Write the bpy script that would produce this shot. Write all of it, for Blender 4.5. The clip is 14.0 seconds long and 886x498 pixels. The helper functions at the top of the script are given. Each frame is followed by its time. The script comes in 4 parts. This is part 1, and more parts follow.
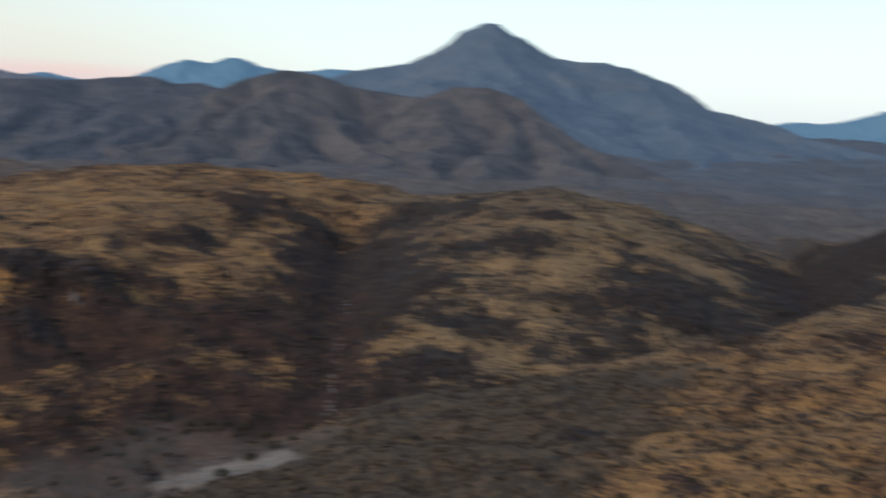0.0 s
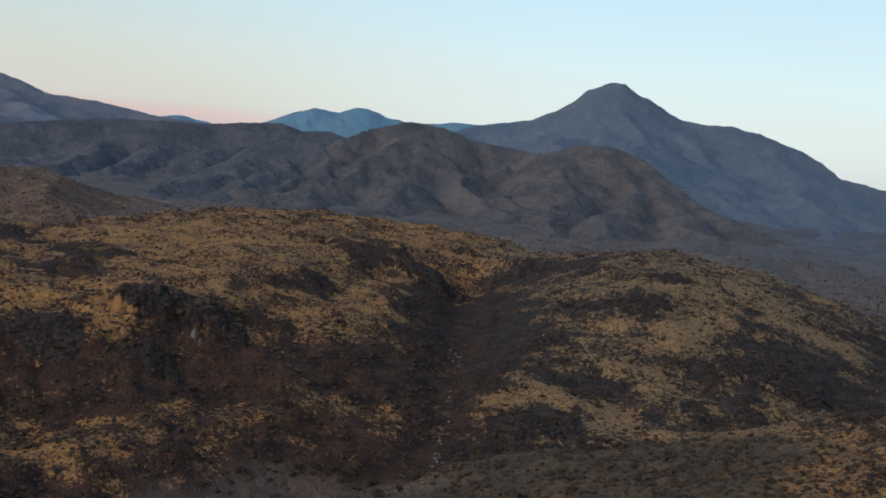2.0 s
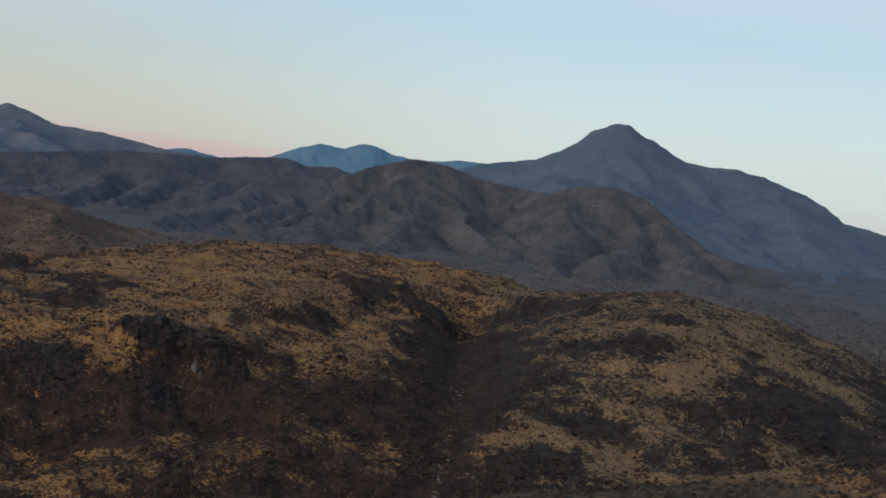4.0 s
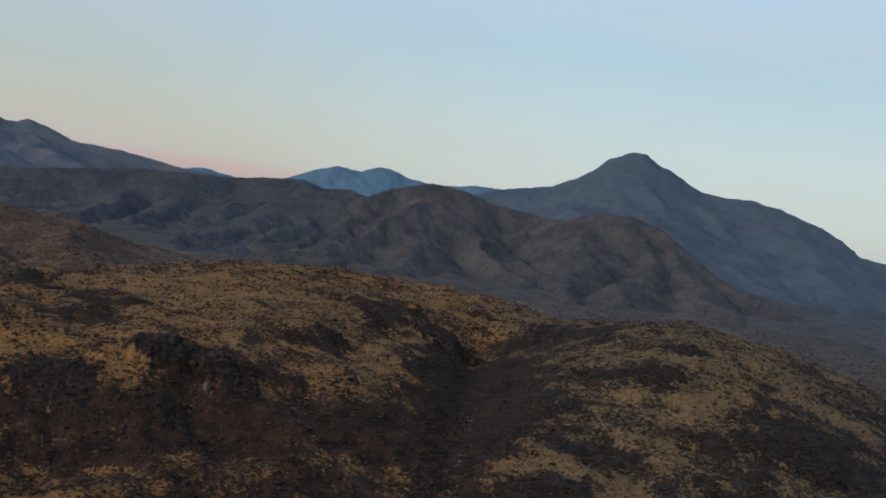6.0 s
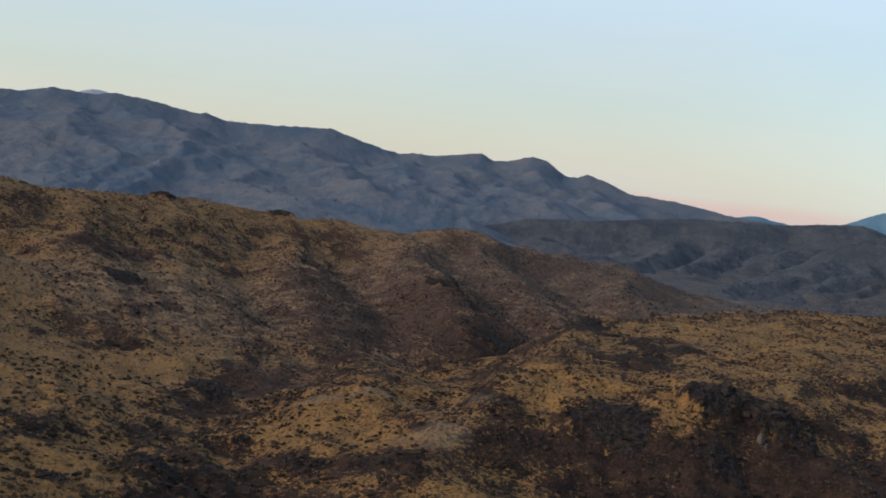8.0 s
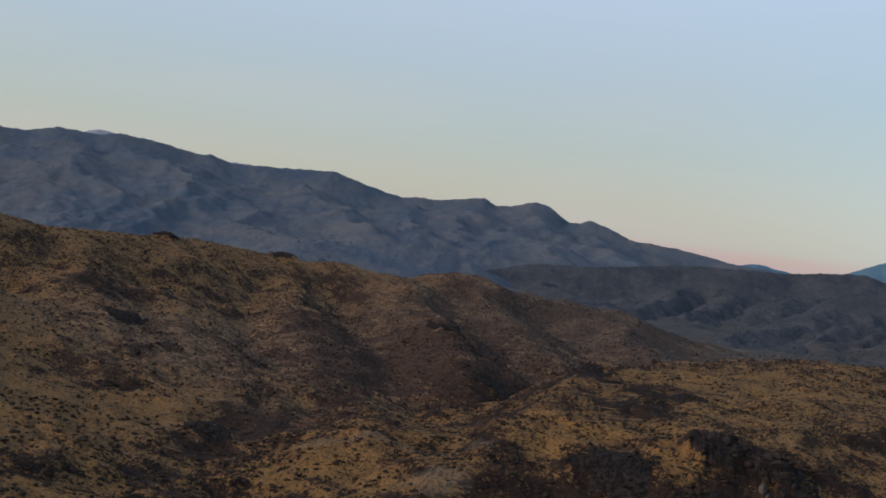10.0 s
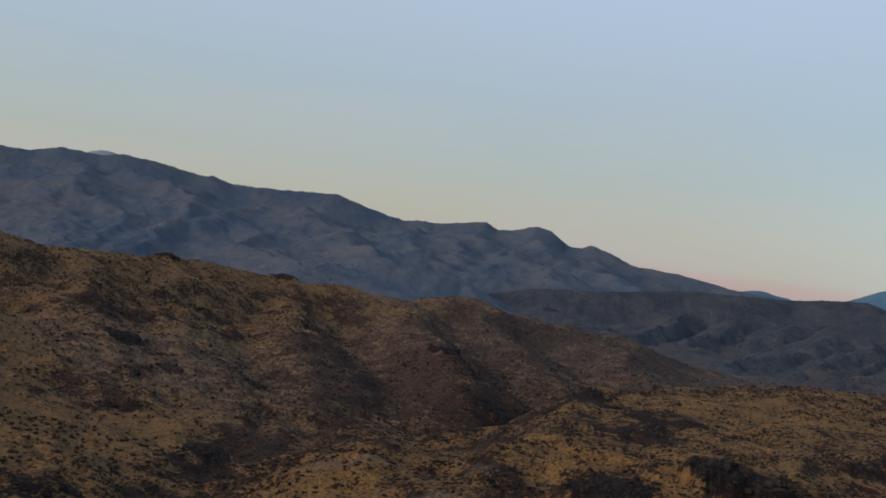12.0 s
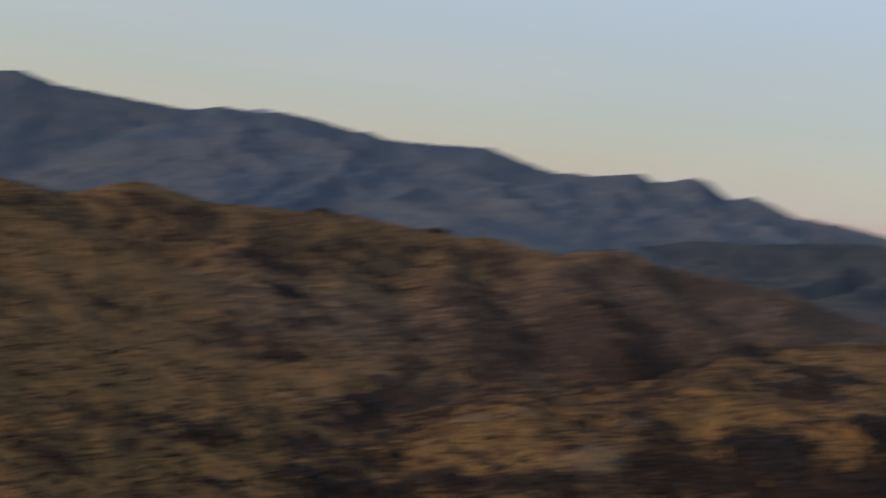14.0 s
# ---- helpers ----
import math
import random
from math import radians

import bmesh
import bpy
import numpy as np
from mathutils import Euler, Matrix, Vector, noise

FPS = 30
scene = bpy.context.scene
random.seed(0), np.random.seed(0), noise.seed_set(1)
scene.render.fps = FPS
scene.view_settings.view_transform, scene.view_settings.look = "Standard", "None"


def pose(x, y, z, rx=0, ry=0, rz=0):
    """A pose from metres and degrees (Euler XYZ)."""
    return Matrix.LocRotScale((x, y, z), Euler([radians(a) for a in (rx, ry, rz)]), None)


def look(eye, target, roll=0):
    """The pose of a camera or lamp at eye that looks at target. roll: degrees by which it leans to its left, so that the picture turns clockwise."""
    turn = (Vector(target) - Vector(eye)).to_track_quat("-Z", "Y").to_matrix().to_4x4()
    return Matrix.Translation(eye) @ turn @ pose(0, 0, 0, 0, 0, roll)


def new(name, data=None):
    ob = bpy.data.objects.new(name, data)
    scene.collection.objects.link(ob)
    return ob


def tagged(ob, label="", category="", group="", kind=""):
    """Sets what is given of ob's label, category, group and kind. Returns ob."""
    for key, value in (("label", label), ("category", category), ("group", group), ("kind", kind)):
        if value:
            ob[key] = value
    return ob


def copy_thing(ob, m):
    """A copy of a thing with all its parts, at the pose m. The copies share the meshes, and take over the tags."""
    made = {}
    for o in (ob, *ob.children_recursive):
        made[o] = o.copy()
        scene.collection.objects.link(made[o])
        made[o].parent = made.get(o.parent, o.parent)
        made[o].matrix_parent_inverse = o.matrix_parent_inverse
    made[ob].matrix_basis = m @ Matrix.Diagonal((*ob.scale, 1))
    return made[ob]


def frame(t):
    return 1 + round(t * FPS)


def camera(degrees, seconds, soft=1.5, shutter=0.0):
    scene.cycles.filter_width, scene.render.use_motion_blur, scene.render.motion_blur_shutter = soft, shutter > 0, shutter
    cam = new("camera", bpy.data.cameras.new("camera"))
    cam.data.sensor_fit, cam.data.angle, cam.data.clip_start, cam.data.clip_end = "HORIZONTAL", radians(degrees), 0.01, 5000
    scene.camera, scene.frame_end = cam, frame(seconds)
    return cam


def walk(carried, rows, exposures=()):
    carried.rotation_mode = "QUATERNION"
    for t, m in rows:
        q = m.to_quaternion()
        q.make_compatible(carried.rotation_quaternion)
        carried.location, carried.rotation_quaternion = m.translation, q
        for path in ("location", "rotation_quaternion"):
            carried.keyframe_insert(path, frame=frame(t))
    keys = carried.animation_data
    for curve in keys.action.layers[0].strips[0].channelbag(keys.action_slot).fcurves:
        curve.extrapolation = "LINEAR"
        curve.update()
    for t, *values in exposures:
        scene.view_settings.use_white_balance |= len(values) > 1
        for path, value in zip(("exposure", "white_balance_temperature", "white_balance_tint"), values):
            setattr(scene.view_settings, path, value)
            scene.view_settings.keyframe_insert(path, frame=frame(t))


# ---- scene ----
# ---- the camera and its walk ----
EYE = (0.0, 0.0, 125.0)
cam = camera(41.88, 14.0, soft=1.75, shutter=0.4)
# seconds, heading, pitch, roll in degrees
TURN = [
    (0.0, 5.86, -6.95, 3.05),
    (0.1, 3.02, -6.84, 3.62),
    (0.5, 2.75, -6.34, 4.17),
    (0.6, 2.65, -6.24, 4.21),
    (0.7, 2.10, -6.14, 4.24),
    (0.8, 0.20, -6.04, 4.28),
    (1.0, 0.10, -5.82, 4.35),
    (1.5, 0.00, -5.24, 4.89),
    (2.0, -0.10, -4.68, 5.35),
    (2.5, -0.12, -4.13, 5.71),
    (3.0, -0.06, -3.65, 5.90),
    (5.5, -1.28, -1.98, 7.30),
    (6.0, -1.28, -1.73, 7.62),
    (6.5, -1.36, -1.44, 7.66),
    (6.7, -1.77, -1.40, 7.71),
    (6.8, -6.30, -2.02, 7.30),
    (6.9, -13.29, -2.82, 6.83),
    (7.0, -22.66, -3.66, 6.04),
    (7.1, -27.56, -3.90, 5.74),
    (7.2, -27.98, -3.79, 5.81),
    (7.5, -28.11, -3.30, 6.00),
    (8.0, -28.23, -2.59, 6.23),
    (8.5, -28.34, -1.95, 6.39),
    (11.0, -28.71, 0.23, 7.24),
    (11.5, -28.75, 0.48, 7.35),
    (12.0, -28.79, 0.71, 7.48),
    (12.5, -28.88, 0.89, 7.63),
    (13.0, -28.94, 1.02, 7.77),
    (13.5, -29.03, 1.15, 7.81),
    (13.8, -28.93, -0.25, 7.64),
    (13.9, -30.70, -1.22, 7.44),
    (14.0, -36.00, -2.52, 6.97),
]


def heading_pose(heading, pitch, roll):
    h, p = radians(heading), radians(pitch)
    way = Vector((math.sin(h) * math.cos(p), math.cos(h) * math.cos(p), math.sin(p)))
    return look(EYE, Vector(EYE) + way * 100, roll)


walk(cam, [(t, heading_pose(h, p, r)) for t, h, p, r in TURN],
     exposures=[(0.0, 0.36, 6010, 11), (1.5, 0.16, 6020, 11), (3.0, -0.10, 6050, 11), (5.5, -0.29, 6110, 12), (6.5, -0.35, 6110, 12), (7.1, -0.15, 6280, 11),
                (7.5, 0.09, 6300, 10), (8.5, -0.09, 6240, 11), (11.0, -0.46, 6180, 13), (13.5, -0.53, 6180, 13), (14.0, -0.42, 6430, 15)])

# ---- sky and light: the sun has just gone, a broad glow stays low behind the camera's left shoulder ----
SUN_HEADING, SUN_HEIGHT = -138.0, 23.0
world = bpy.data.worlds.new("evening_sky")
scene.world = world
world.use_nodes = True
wn, wl = world.node_tree.nodes, world.node_tree.links
wn.clear()
w_out = wn.new("ShaderNodeOutputWorld")
sky = wn.new("ShaderNodeTexSky")
sky.sky_type, sky.sun_disc = "NISHITA", False
sky.sun_elevation, sky.sun_rotation = radians(3.0), radians(SUN_HEADING)
sky_bg = wn.new("ShaderNodeBackground")
sky_bg.inputs["Strength"].default_value = 0.05
wl.new(sky.outputs[0], sky_bg.inputs[0])
w_co = wn.new("ShaderNodeTexCoord")
w_sep = wn.new("ShaderNodeSeparateXYZ")
wl.new(w_co.outputs["Generated"], w_sep.inputs[0])


def sky_ramp(steps):
    node = wn.new("ShaderNodeValToRGB")
    wl.new(w_sep.outputs["Z"], node.inputs[0])
    while len(node.color_ramp.elements) < len(steps):
        node.color_ramp.elements.new(0.5)
    for el, (p, c) in zip(node.color_ramp.elements, steps):
        el.position, el.color = p, (*c, 1)
    return node.outputs[0]


# height of the sky, colour: the warm west side and the clear east side
WEST = sky_ramp([(0.0, (0.58, 0.43, 0.42)), (0.015, (0.66, 0.44, 0.40)), (0.023, (0.60, 0.58, 0.50)), (0.05, (0.59, 0.61, 0.535)), (0.09, (0.54, 0.625, 0.61)),
                 (0.15, (0.54, 0.66, 0.745)), (0.25, (0.62, 0.755, 0.94)), (0.6, (0.21, 0.305, 0.465)), (1.0, (0.175, 0.255, 0.40))])
EAST = sky_ramp([(0.0, (0.66, 0.72, 0.68)), (0.03, (0.66, 0.77, 0.74)), (0.08, (0.62, 0.765, 0.79)), (0.15, (0.51, 0.70, 0.80)),
                 (0.25, (0.60, 0.745, 0.93)), (0.6, (0.21, 0.305, 0.465)), (1.0, (0.175, 0.255, 0.40))])
w_side = wn.new("ShaderNodeMapRange")
w_side.interpolation_type = "SMOOTHSTEP"
w_side.inputs["From Min"].default_value, w_side.inputs["From Max"].default_value = -0.38, 0.12
wl.new(w_sep.outputs["X"], w_side.inputs["Value"])
w_mix = wn.new("ShaderNodeMix")
w_mix.data_type = "RGBA"
wl.new(w_side.outputs[0], w_mix.inputs[0])
wl.new(WEST, w_mix.inputs[6])
wl.new(EAST, w_mix.inputs[7])
# thin veils of high cloud, drawn out along the horizon
w_map = wn.new("ShaderNodeMapping")
w_map.inputs["Scale"].default_value = (2.2, 2.2, 15.0)
w_map.inputs["Rotation"].default_value = (0.0, radians(9), 0.0)
wl.new(w_co.outputs["Generated"], w_map.inputs["Vector"])
w_noise = wn.new("ShaderNodeTexNoise")
w_noise.inputs["Scale"].default_value, w_noise.inputs["Detail"].default_value = 1.3, 4.0
wl.new(w_map.outputs[0], w_noise.inputs["Vector"])
w_veil = wn.new("ShaderNodeMapRange")
w_veil.interpolation_type = "SMOOTHSTEP"
for key, value in (("From Min", 0.42), ("From Max", 0.72), ("To Max", 0.30)):
    w_veil.inputs[key].default_value = value
wl.new(w_noise.outputs["Fac"], w_veil.inputs["Value"])
w_cloud = wn.new("ShaderNodeMix")
w_cloud.data_type = "RGBA"
wl.new(w_veil.outputs[0], w_cloud.inputs[0])
wl.new(w_mix.outputs[2], w_cloud.inputs[6])
w_cloud.inputs[7].default_value = (0.64, 0.66, 0.67, 1)
glow_bg = wn.new("ShaderNodeBackground")
glow_bg.inputs["Strength"].default_value = 0.95
wl.new(w_cloud.outputs[2], glow_bg.inputs[0])
w_add = wn.new("ShaderNodeAddShader")
wl.new(sky_bg.outputs[0], w_add.inputs[0])
wl.new(glow_bg.outputs[0], w_add.inputs[1])
wl.new(w_add.outputs[0], w_out.inputs[0])

sun_data = bpy.data.lights.new("sun", "SUN")
sun_data.energy, sun_data.angle, sun_data.color = 2.0, radians(25), (1.0, 0.80, 0.62)
sun = new("sun", sun_data)
sh, se = radians(SUN_HEADING), radians(SUN_HEIGHT)
sun_way = Vector((math.sin(sh) * math.cos(se), math.cos(sh) * math.cos(se), math.sin(se)))
sun.matrix_world = look(sun_way * 500, (0, 0, 0))

# ---- materials ----


class Mat:
    """A small builder of node materials."""

    def __init__(self, name, rough=0.95):
        self.m = bpy.data.materials.new(name)
        self.m.use_nodes = True
        self.t = self.m.node_tree
        self.b = self.t.nodes["Principled BSDF"]
        self.b.inputs["Roughness"].default_value = rough
        self.b.inputs["Specular IOR Level"].default_value = 0.15
        co = self.t.nodes.new("ShaderNodeNewGeometry")
        self.co = co.outputs["Position"]
        self.island = co.outputs["Random Per Island"]

    def link(self, a, b):
        self.t.links.new(a, b)

    def noise(self, size, detail=4.0, rough=0.6, stretch=None):
        n = self.t.nodes.new("ShaderNodeTexNoise")
        n.inputs["Scale"].default_value = 1.0 / size
        n.inputs["Detail"].default_value = detail
        n.inputs["Roughness"].default_value = rough
        co = self.co
        if stretch:
            mp = self.t.nodes.new("ShaderNodeMapping")
            mp.inputs["Scale"].default_value = stretch
            self.link(co, mp.inputs["Vector"])
            co = mp.outputs[0]
        self.link(co, n.inputs["Vector"])
        return n.outputs["Fac"]

    def cells(self, size, spread=1.0):
        n = self.t.nodes.new("ShaderNodeTexVoronoi")
        n.inputs["Scale"].default_value = 1.0 / size
        n.inputs["Randomness"].default_value = spread
        self.link(self.co, n.inputs["Vector"])
        return n.outputs["Distance"]

    def step(self, value, lo, hi, a=0.0, b=1.0):
        n = self.t.nodes.new("ShaderNodeMapRange")
        n.interpolation_type = "SMOOTHSTEP"
        for k, v in zip(("From Min", "From Max", "To Min", "To Max"), (lo, hi, a, b)):
            n.inputs[k].default_value = v
        self.link(value, n.inputs["Value"])
        return n.outputs["Result"]

    def math(self, op, a, b):
        n = self.t.nodes.new("ShaderNodeMath")
        n.operation = op
        for i, v in enumerate((a, b)):
            if isinstance(v, (int, float)):
                n.inputs[i].default_value = v
            else:
                self.link(v, n.inputs[i])
        return n.outputs[0]

    def mix(self, fac, a, b):
        n = self.t.nodes.new("ShaderNodeMix")
        n.data_type = "RGBA"
        for i, v in ((0, fac), (6, a), (7, b)):
            if isinstance(v, (int, float)):
                n.inputs[i].default_value = v
            elif isinstance(v, tuple):
                n.inputs[i].default_value = (*v, 1)
            else:
                self.link(v, n.inputs[i])
        return n.outputs[2]

    def field(self, name):
        n = self.t.nodes.new("ShaderNodeAttribute")
        n.attribute_name = name
        return n.outputs["Fac"]

    def done(self, colour, relief=None, depth=0.3, strength=0.6):
        self.link(colour, self.b.inputs["Base Color"])
        if relief is not None:
            n = self.t.nodes.new("ShaderNodeBump")
            n.inputs["Distance"].default_value = depth
            n.inputs["Strength"].default_value = strength
            self.link(relief, n.inputs["Height"])
            self.link(n.outputs[0], self.b.inputs["Normal"])
        return self.m


def ground_material():
    k = Mat("dry_hillside")
    grass = k.mix(k.step(k.noise(18, 4), 0.35, 0.68), (0.385, 0.206, 0.068), (0.280, 0.147, 0.053))
    grass = k.mix(k.field("cool"), grass, k.mix(k.step(k.noise(15, 4), 0.35, 0.68), (0.290, 0.190, 0.090), (0.205, 0.140, 0.072)))
    grass = k.mix(k.step(k.noise(1.4, 6, 0.85), 0.45, 0.60, 0, 0.85), grass, (0.082, 0.055, 0.033))
    grass = k.mix(k.step(k.noise(4, 5, 0.75), 0.50, 0.72, 0, 0.5), grass, (0.400, 0.255, 0.112))
    dry = k.mix(k.step(k.noise(5, 6, 0.8), 0.4, 0.62), (0.148, 0.097, 0.066), (0.370, 0.230, 0.118))
    dry = k.mix(k.step(k.noise(1.6, 5, 0.85), 0.46, 0.62, 0, 0.6), dry, (0.100, 0.062, 0.044))
    grass = k.mix(k.field("dull"), grass, dry)
    grass = k.mix(k.step(k.noise(0.9, 4, 0.8), 0.62, 0.71, 0, 0.45), grass, (0.450, 0.330, 0.180))
    scrub = k.mix(k.step(k.noise(9, 4), 0.35, 0.65), (0.018, 0.0130, 0.0125), (0.056, 0.032, 0.0225))
    scrub = k.mix(k.math("MULTIPLY", k.field("cool"), 0.8), scrub, k.mix(k.step(k.noise(5, 4), 0.38, 0.62), (0.012, 0.0125, 0.014), (0.037, 0.036, 0.033)))
    litter = k.mix(k.field("cool"), (0.205, 0.114, 0.056), (0.165, 0.125, 0.075))
    scrub = k.mix(k.step(k.noise(1.5, 6, 0.85), 0.52, 0.68, 0, 0.60), scrub, litter)
    scrub = k.mix(k.step(k.noise(4.5, 5, 0.75), 0.58, 0.68, 0, 0.30), scrub, litter)
    scrub = k.mix(k.math("MULTIPLY", k.field("dull"), 0.65), scrub, k.mix(k.step(k.noise(3, 5, 0.8), 0.4, 0.6), (0.070, 0.044, 0.034), (0.165, 0.100, 0.066)))
    ledge = k.noise(11, 6, 0.75)
    clump = k.noise(1.9, 5, 0.8)
    cover = k.math("ADD", k.field("scrub"), k.step(ledge, 0.34, 0.66, -0.30, 0.30))
    cover = k.math("ADD", cover, k.step(clump, 0.34, 0.66, -0.42, 0.42))
    colour = k.mix(k.step(cover, 0.28, 0.70), grass, scrub)
    tuft = k.math("MULTIPLY", k.step(k.cells(2.6), 0.14, 0.36, 1, 0), k.step(k.noise(9, 3), 0.36, 0.56))
    small = k.math("MULTIPLY", k.step(k.cells(1.3), 0.16, 0.38, 1, 0), k.step(k.noise(6, 3), 0.45, 0.6))
    dots = k.math("MAXIMUM", tuft, small)
    colour = k.mix(k.math("MULTIPLY", dots, 0.8), colour, (0.038, 0.028, 0.021))
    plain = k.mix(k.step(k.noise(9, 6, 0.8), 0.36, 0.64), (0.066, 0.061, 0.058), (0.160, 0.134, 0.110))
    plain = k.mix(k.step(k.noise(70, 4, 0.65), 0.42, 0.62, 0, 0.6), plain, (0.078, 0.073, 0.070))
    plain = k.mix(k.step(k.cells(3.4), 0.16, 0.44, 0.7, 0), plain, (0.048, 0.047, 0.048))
    # blue haze of the far ground, painted as a second plain colour
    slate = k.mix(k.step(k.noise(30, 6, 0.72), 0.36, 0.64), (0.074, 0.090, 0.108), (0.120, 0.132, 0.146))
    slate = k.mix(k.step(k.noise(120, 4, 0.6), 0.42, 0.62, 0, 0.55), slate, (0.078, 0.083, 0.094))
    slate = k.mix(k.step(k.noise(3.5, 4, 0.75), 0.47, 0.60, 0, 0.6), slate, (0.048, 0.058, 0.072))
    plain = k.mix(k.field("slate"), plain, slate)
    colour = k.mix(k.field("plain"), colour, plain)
    brush = k.mix(k.step(k.noise(3, 6, 0.75), 0.4, 0.6), (0.034, 0.032, 0.027), (0.098, 0.076, 0.049))
    brush = k.mix(k.math("MULTIPLY", dots, 0.7), brush, (0.032, 0.029, 0.022))
    colour = k.mix(k.field("brush"), colour, brush)
    stone = k.mix(k.step(k.noise(2.2, 6, 0.82), 0.42, 0.60), (0.014, 0.0125, 0.0125), (0.056, 0.042, 0.035))
    colour = k.mix(k.step(k.math("ADD", k.field("rock"), k.step(ledge, 0.35, 0.65, -0.3, 0.3)), 0.35, 0.6), colour, stone)
    pale = k.mix(k.step(k.noise(3, 6, 0.8), 0.40, 0.60), (0.26, 0.232, 0.195), (0.165, 0.135, 0.102))
    colour = k.mix(k.field("sand"), colour, pale)
    relief = k.math("ADD", k.noise(1.6, 5, 0.75), k.math("MULTIPLY", ledge, 1.5))
    relief = k.math("ADD", relief, k.math("MULTIPLY", dots, 0.5))
    relief = k.math("MULTIPLY", relief, k.math("SUBTRACT", 1.0, k.math("MULTIPLY", k.field("plain"), 0.5)))
    return k.done(colour, relief, 1.2, 0.9)


def mountain_material(name, dark, light, size, red, speck=0.6, rough=0.6):
    k = Mat(name)
    c = k.mix(k.step(k.noise(size * 1.6, 6, 0.72), 0.36, 0.64), dark, light)
    c = k.mix(k.step(k.noise(size * 6, 3), 0.45, 0.7, 0, 0.35), c, red)
    c = k.mix(k.step(k.noise(size * 0.10, 5, 0.85), 0.47, 0.60, 0, speck), c, tuple(v * 0.5 for v in dark))
    c = k.mix(k.step(k.noise(size * 0.22, 5, 0.8), 0.58, 0.70, 0, speck * 0.6), c, tuple(v * 1.35 for v in light))
    return k.done(c, k.noise(size * 0.2, 6, 0.75), size * 0.06, rough)


def shrub_material():
    k = Mat("dry_shrub")
    c = k.mix(k.island, (0.016, 0.013, 0.011), (0.058, 0.042, 0.027))
    c = k.mix(k.step(k.noise(0.45, 4, 0.8), 0.46, 0.64, 0, 0.6), c, (0.105, 0.076, 0.044))
    c = k.mix(k.step(k.noise(0.8, 3), 0.50, 0.66, 0, 0.7), c, (0.020, 0.017, 0.014))
    return k.done(c, k.noise(0.35, 3), 0.2, 1.0)


def rock_material(name, dark, light):
    k = Mat(name, 0.85)
    c = k.mix(k.step(k.noise(3, 5, 0.7), 0.35, 0.65), dark, light)
    c = k.mix(k.math("MULTIPLY", k.island, 0.5), c, dark)
    return k.done(c, k.noise(0.9, 6, 0.7), 0.3, 0.9)


GROUND = ground_material()
SHRUB = shrub_material()


def leaf_material():
    k = Mat("dusty_leaves")
    c = k.mix(k.island, (0.030, 0.031, 0.021), (0.066, 0.060, 0.037))
    return k.done(c)


LEAVES = leaf_material()
BARK = rock_material("grey_bark", (0.06, 0.048, 0.038), (0.12, 0.095, 0.075))
ROCK = rock_material("dark_rock", (0.026, 0.021, 0.020), (0.072, 0.052, 0.042))
STONE = rock_material("pale_stone", (0.12, 0.115, 0.11), (0.23, 0.215, 0.20))
PALE_ROCK = rock_material("pale_rock", (0.075, 0.066, 0.058), (0.145, 0.122, 0.104))

# ---- the lie of the land ----


def perlin(x, y, seed=0):
    """Gradient noise, about -0.7 to 0.7."""
    xi, yi = np.floor(x), np.floor(y)
    u, v = x - xi, y - yi

    def corner(i, j):
        a = np.sin((xi + i) * 127.1 + (yi + j) * 311.7 + seed * 74.7) * 43758.5453
        a = (a - np.floor(a)) * 2 * np.pi
        return np.cos(a) * (u - i) + np.sin(a) * (v - j)

    su, sv = u * u * u * (u * (u * 6 - 15) + 10), v * v * v * (v * (v * 6 - 15) + 10)
    low = corner(0, 0) * (1 - su) + corner(1, 0) * su
    high = corner(0, 1) * (1 - su) + corner(1, 1) * su
    return low * (1 - sv) + high * sv


def fbm(x, y, size, octaves, seed=0, gain=0.5):
    total, amp, px, py = 0.0, 1.0, x / size, y / size
    for o in range(octaves):
        total = total + amp * perlin(px, py, seed + o)
        px, py = px * 1.62 - py * 1.18 + 3.7, px * 1.18 + py * 1.62 - 1.3
        amp *= gain
    return total


def smooth(v, lo, hi):
    q = np.clip((v - lo) / (hi - lo), 0, 1)
    return q * q * (3 - 2 * q)


def smax(a, b, k):
    h = np.clip(0.5 + 0.5 * (a - b) / k, 0, 1)
    return b + (a - b) * h + k * h * (1 - h)


def smin(a, b, k):
    return -smax(-a, -b, k)


def along(line, x, y):
    """Distance from a line of (x, y, z) nodes, its height thereabouts, the way along it, and the side (positive: to the left)."""
    best = np.full(x.shape, 1e9)
    height, total, way, side = np.zeros(x.shape), np.zeros(x.shape), np.zeros(x.shape), np.zeros(x.shape)
    run = 0.0
    for (ax, ay, az), (bx, by, bz) in zip(line, line[1:]):
        dx, dy = bx - ax, by - ay
        size = math.hypot(dx, dy)
        q = np.clip(((x - ax) * dx + (y - ay) * dy) / size ** 2, 0, 1)
        d2 = (x - ax - q * dx) ** 2 + (y - ay - q * dy) ** 2
        w = 1 / (d2 * d2 * d2 + 1)
        height, total = height + w * (az + q * (bz - az)), total + w
        near = d2 < best
        best = np.where(near, d2, best)
        way = np.where(near, run + q * size, way)
        side = np.where(near, dx * (y - ay) - dy * (x - ax), side)
        run += size
    return np.sqrt(best), height / total, way, np.sign(side)


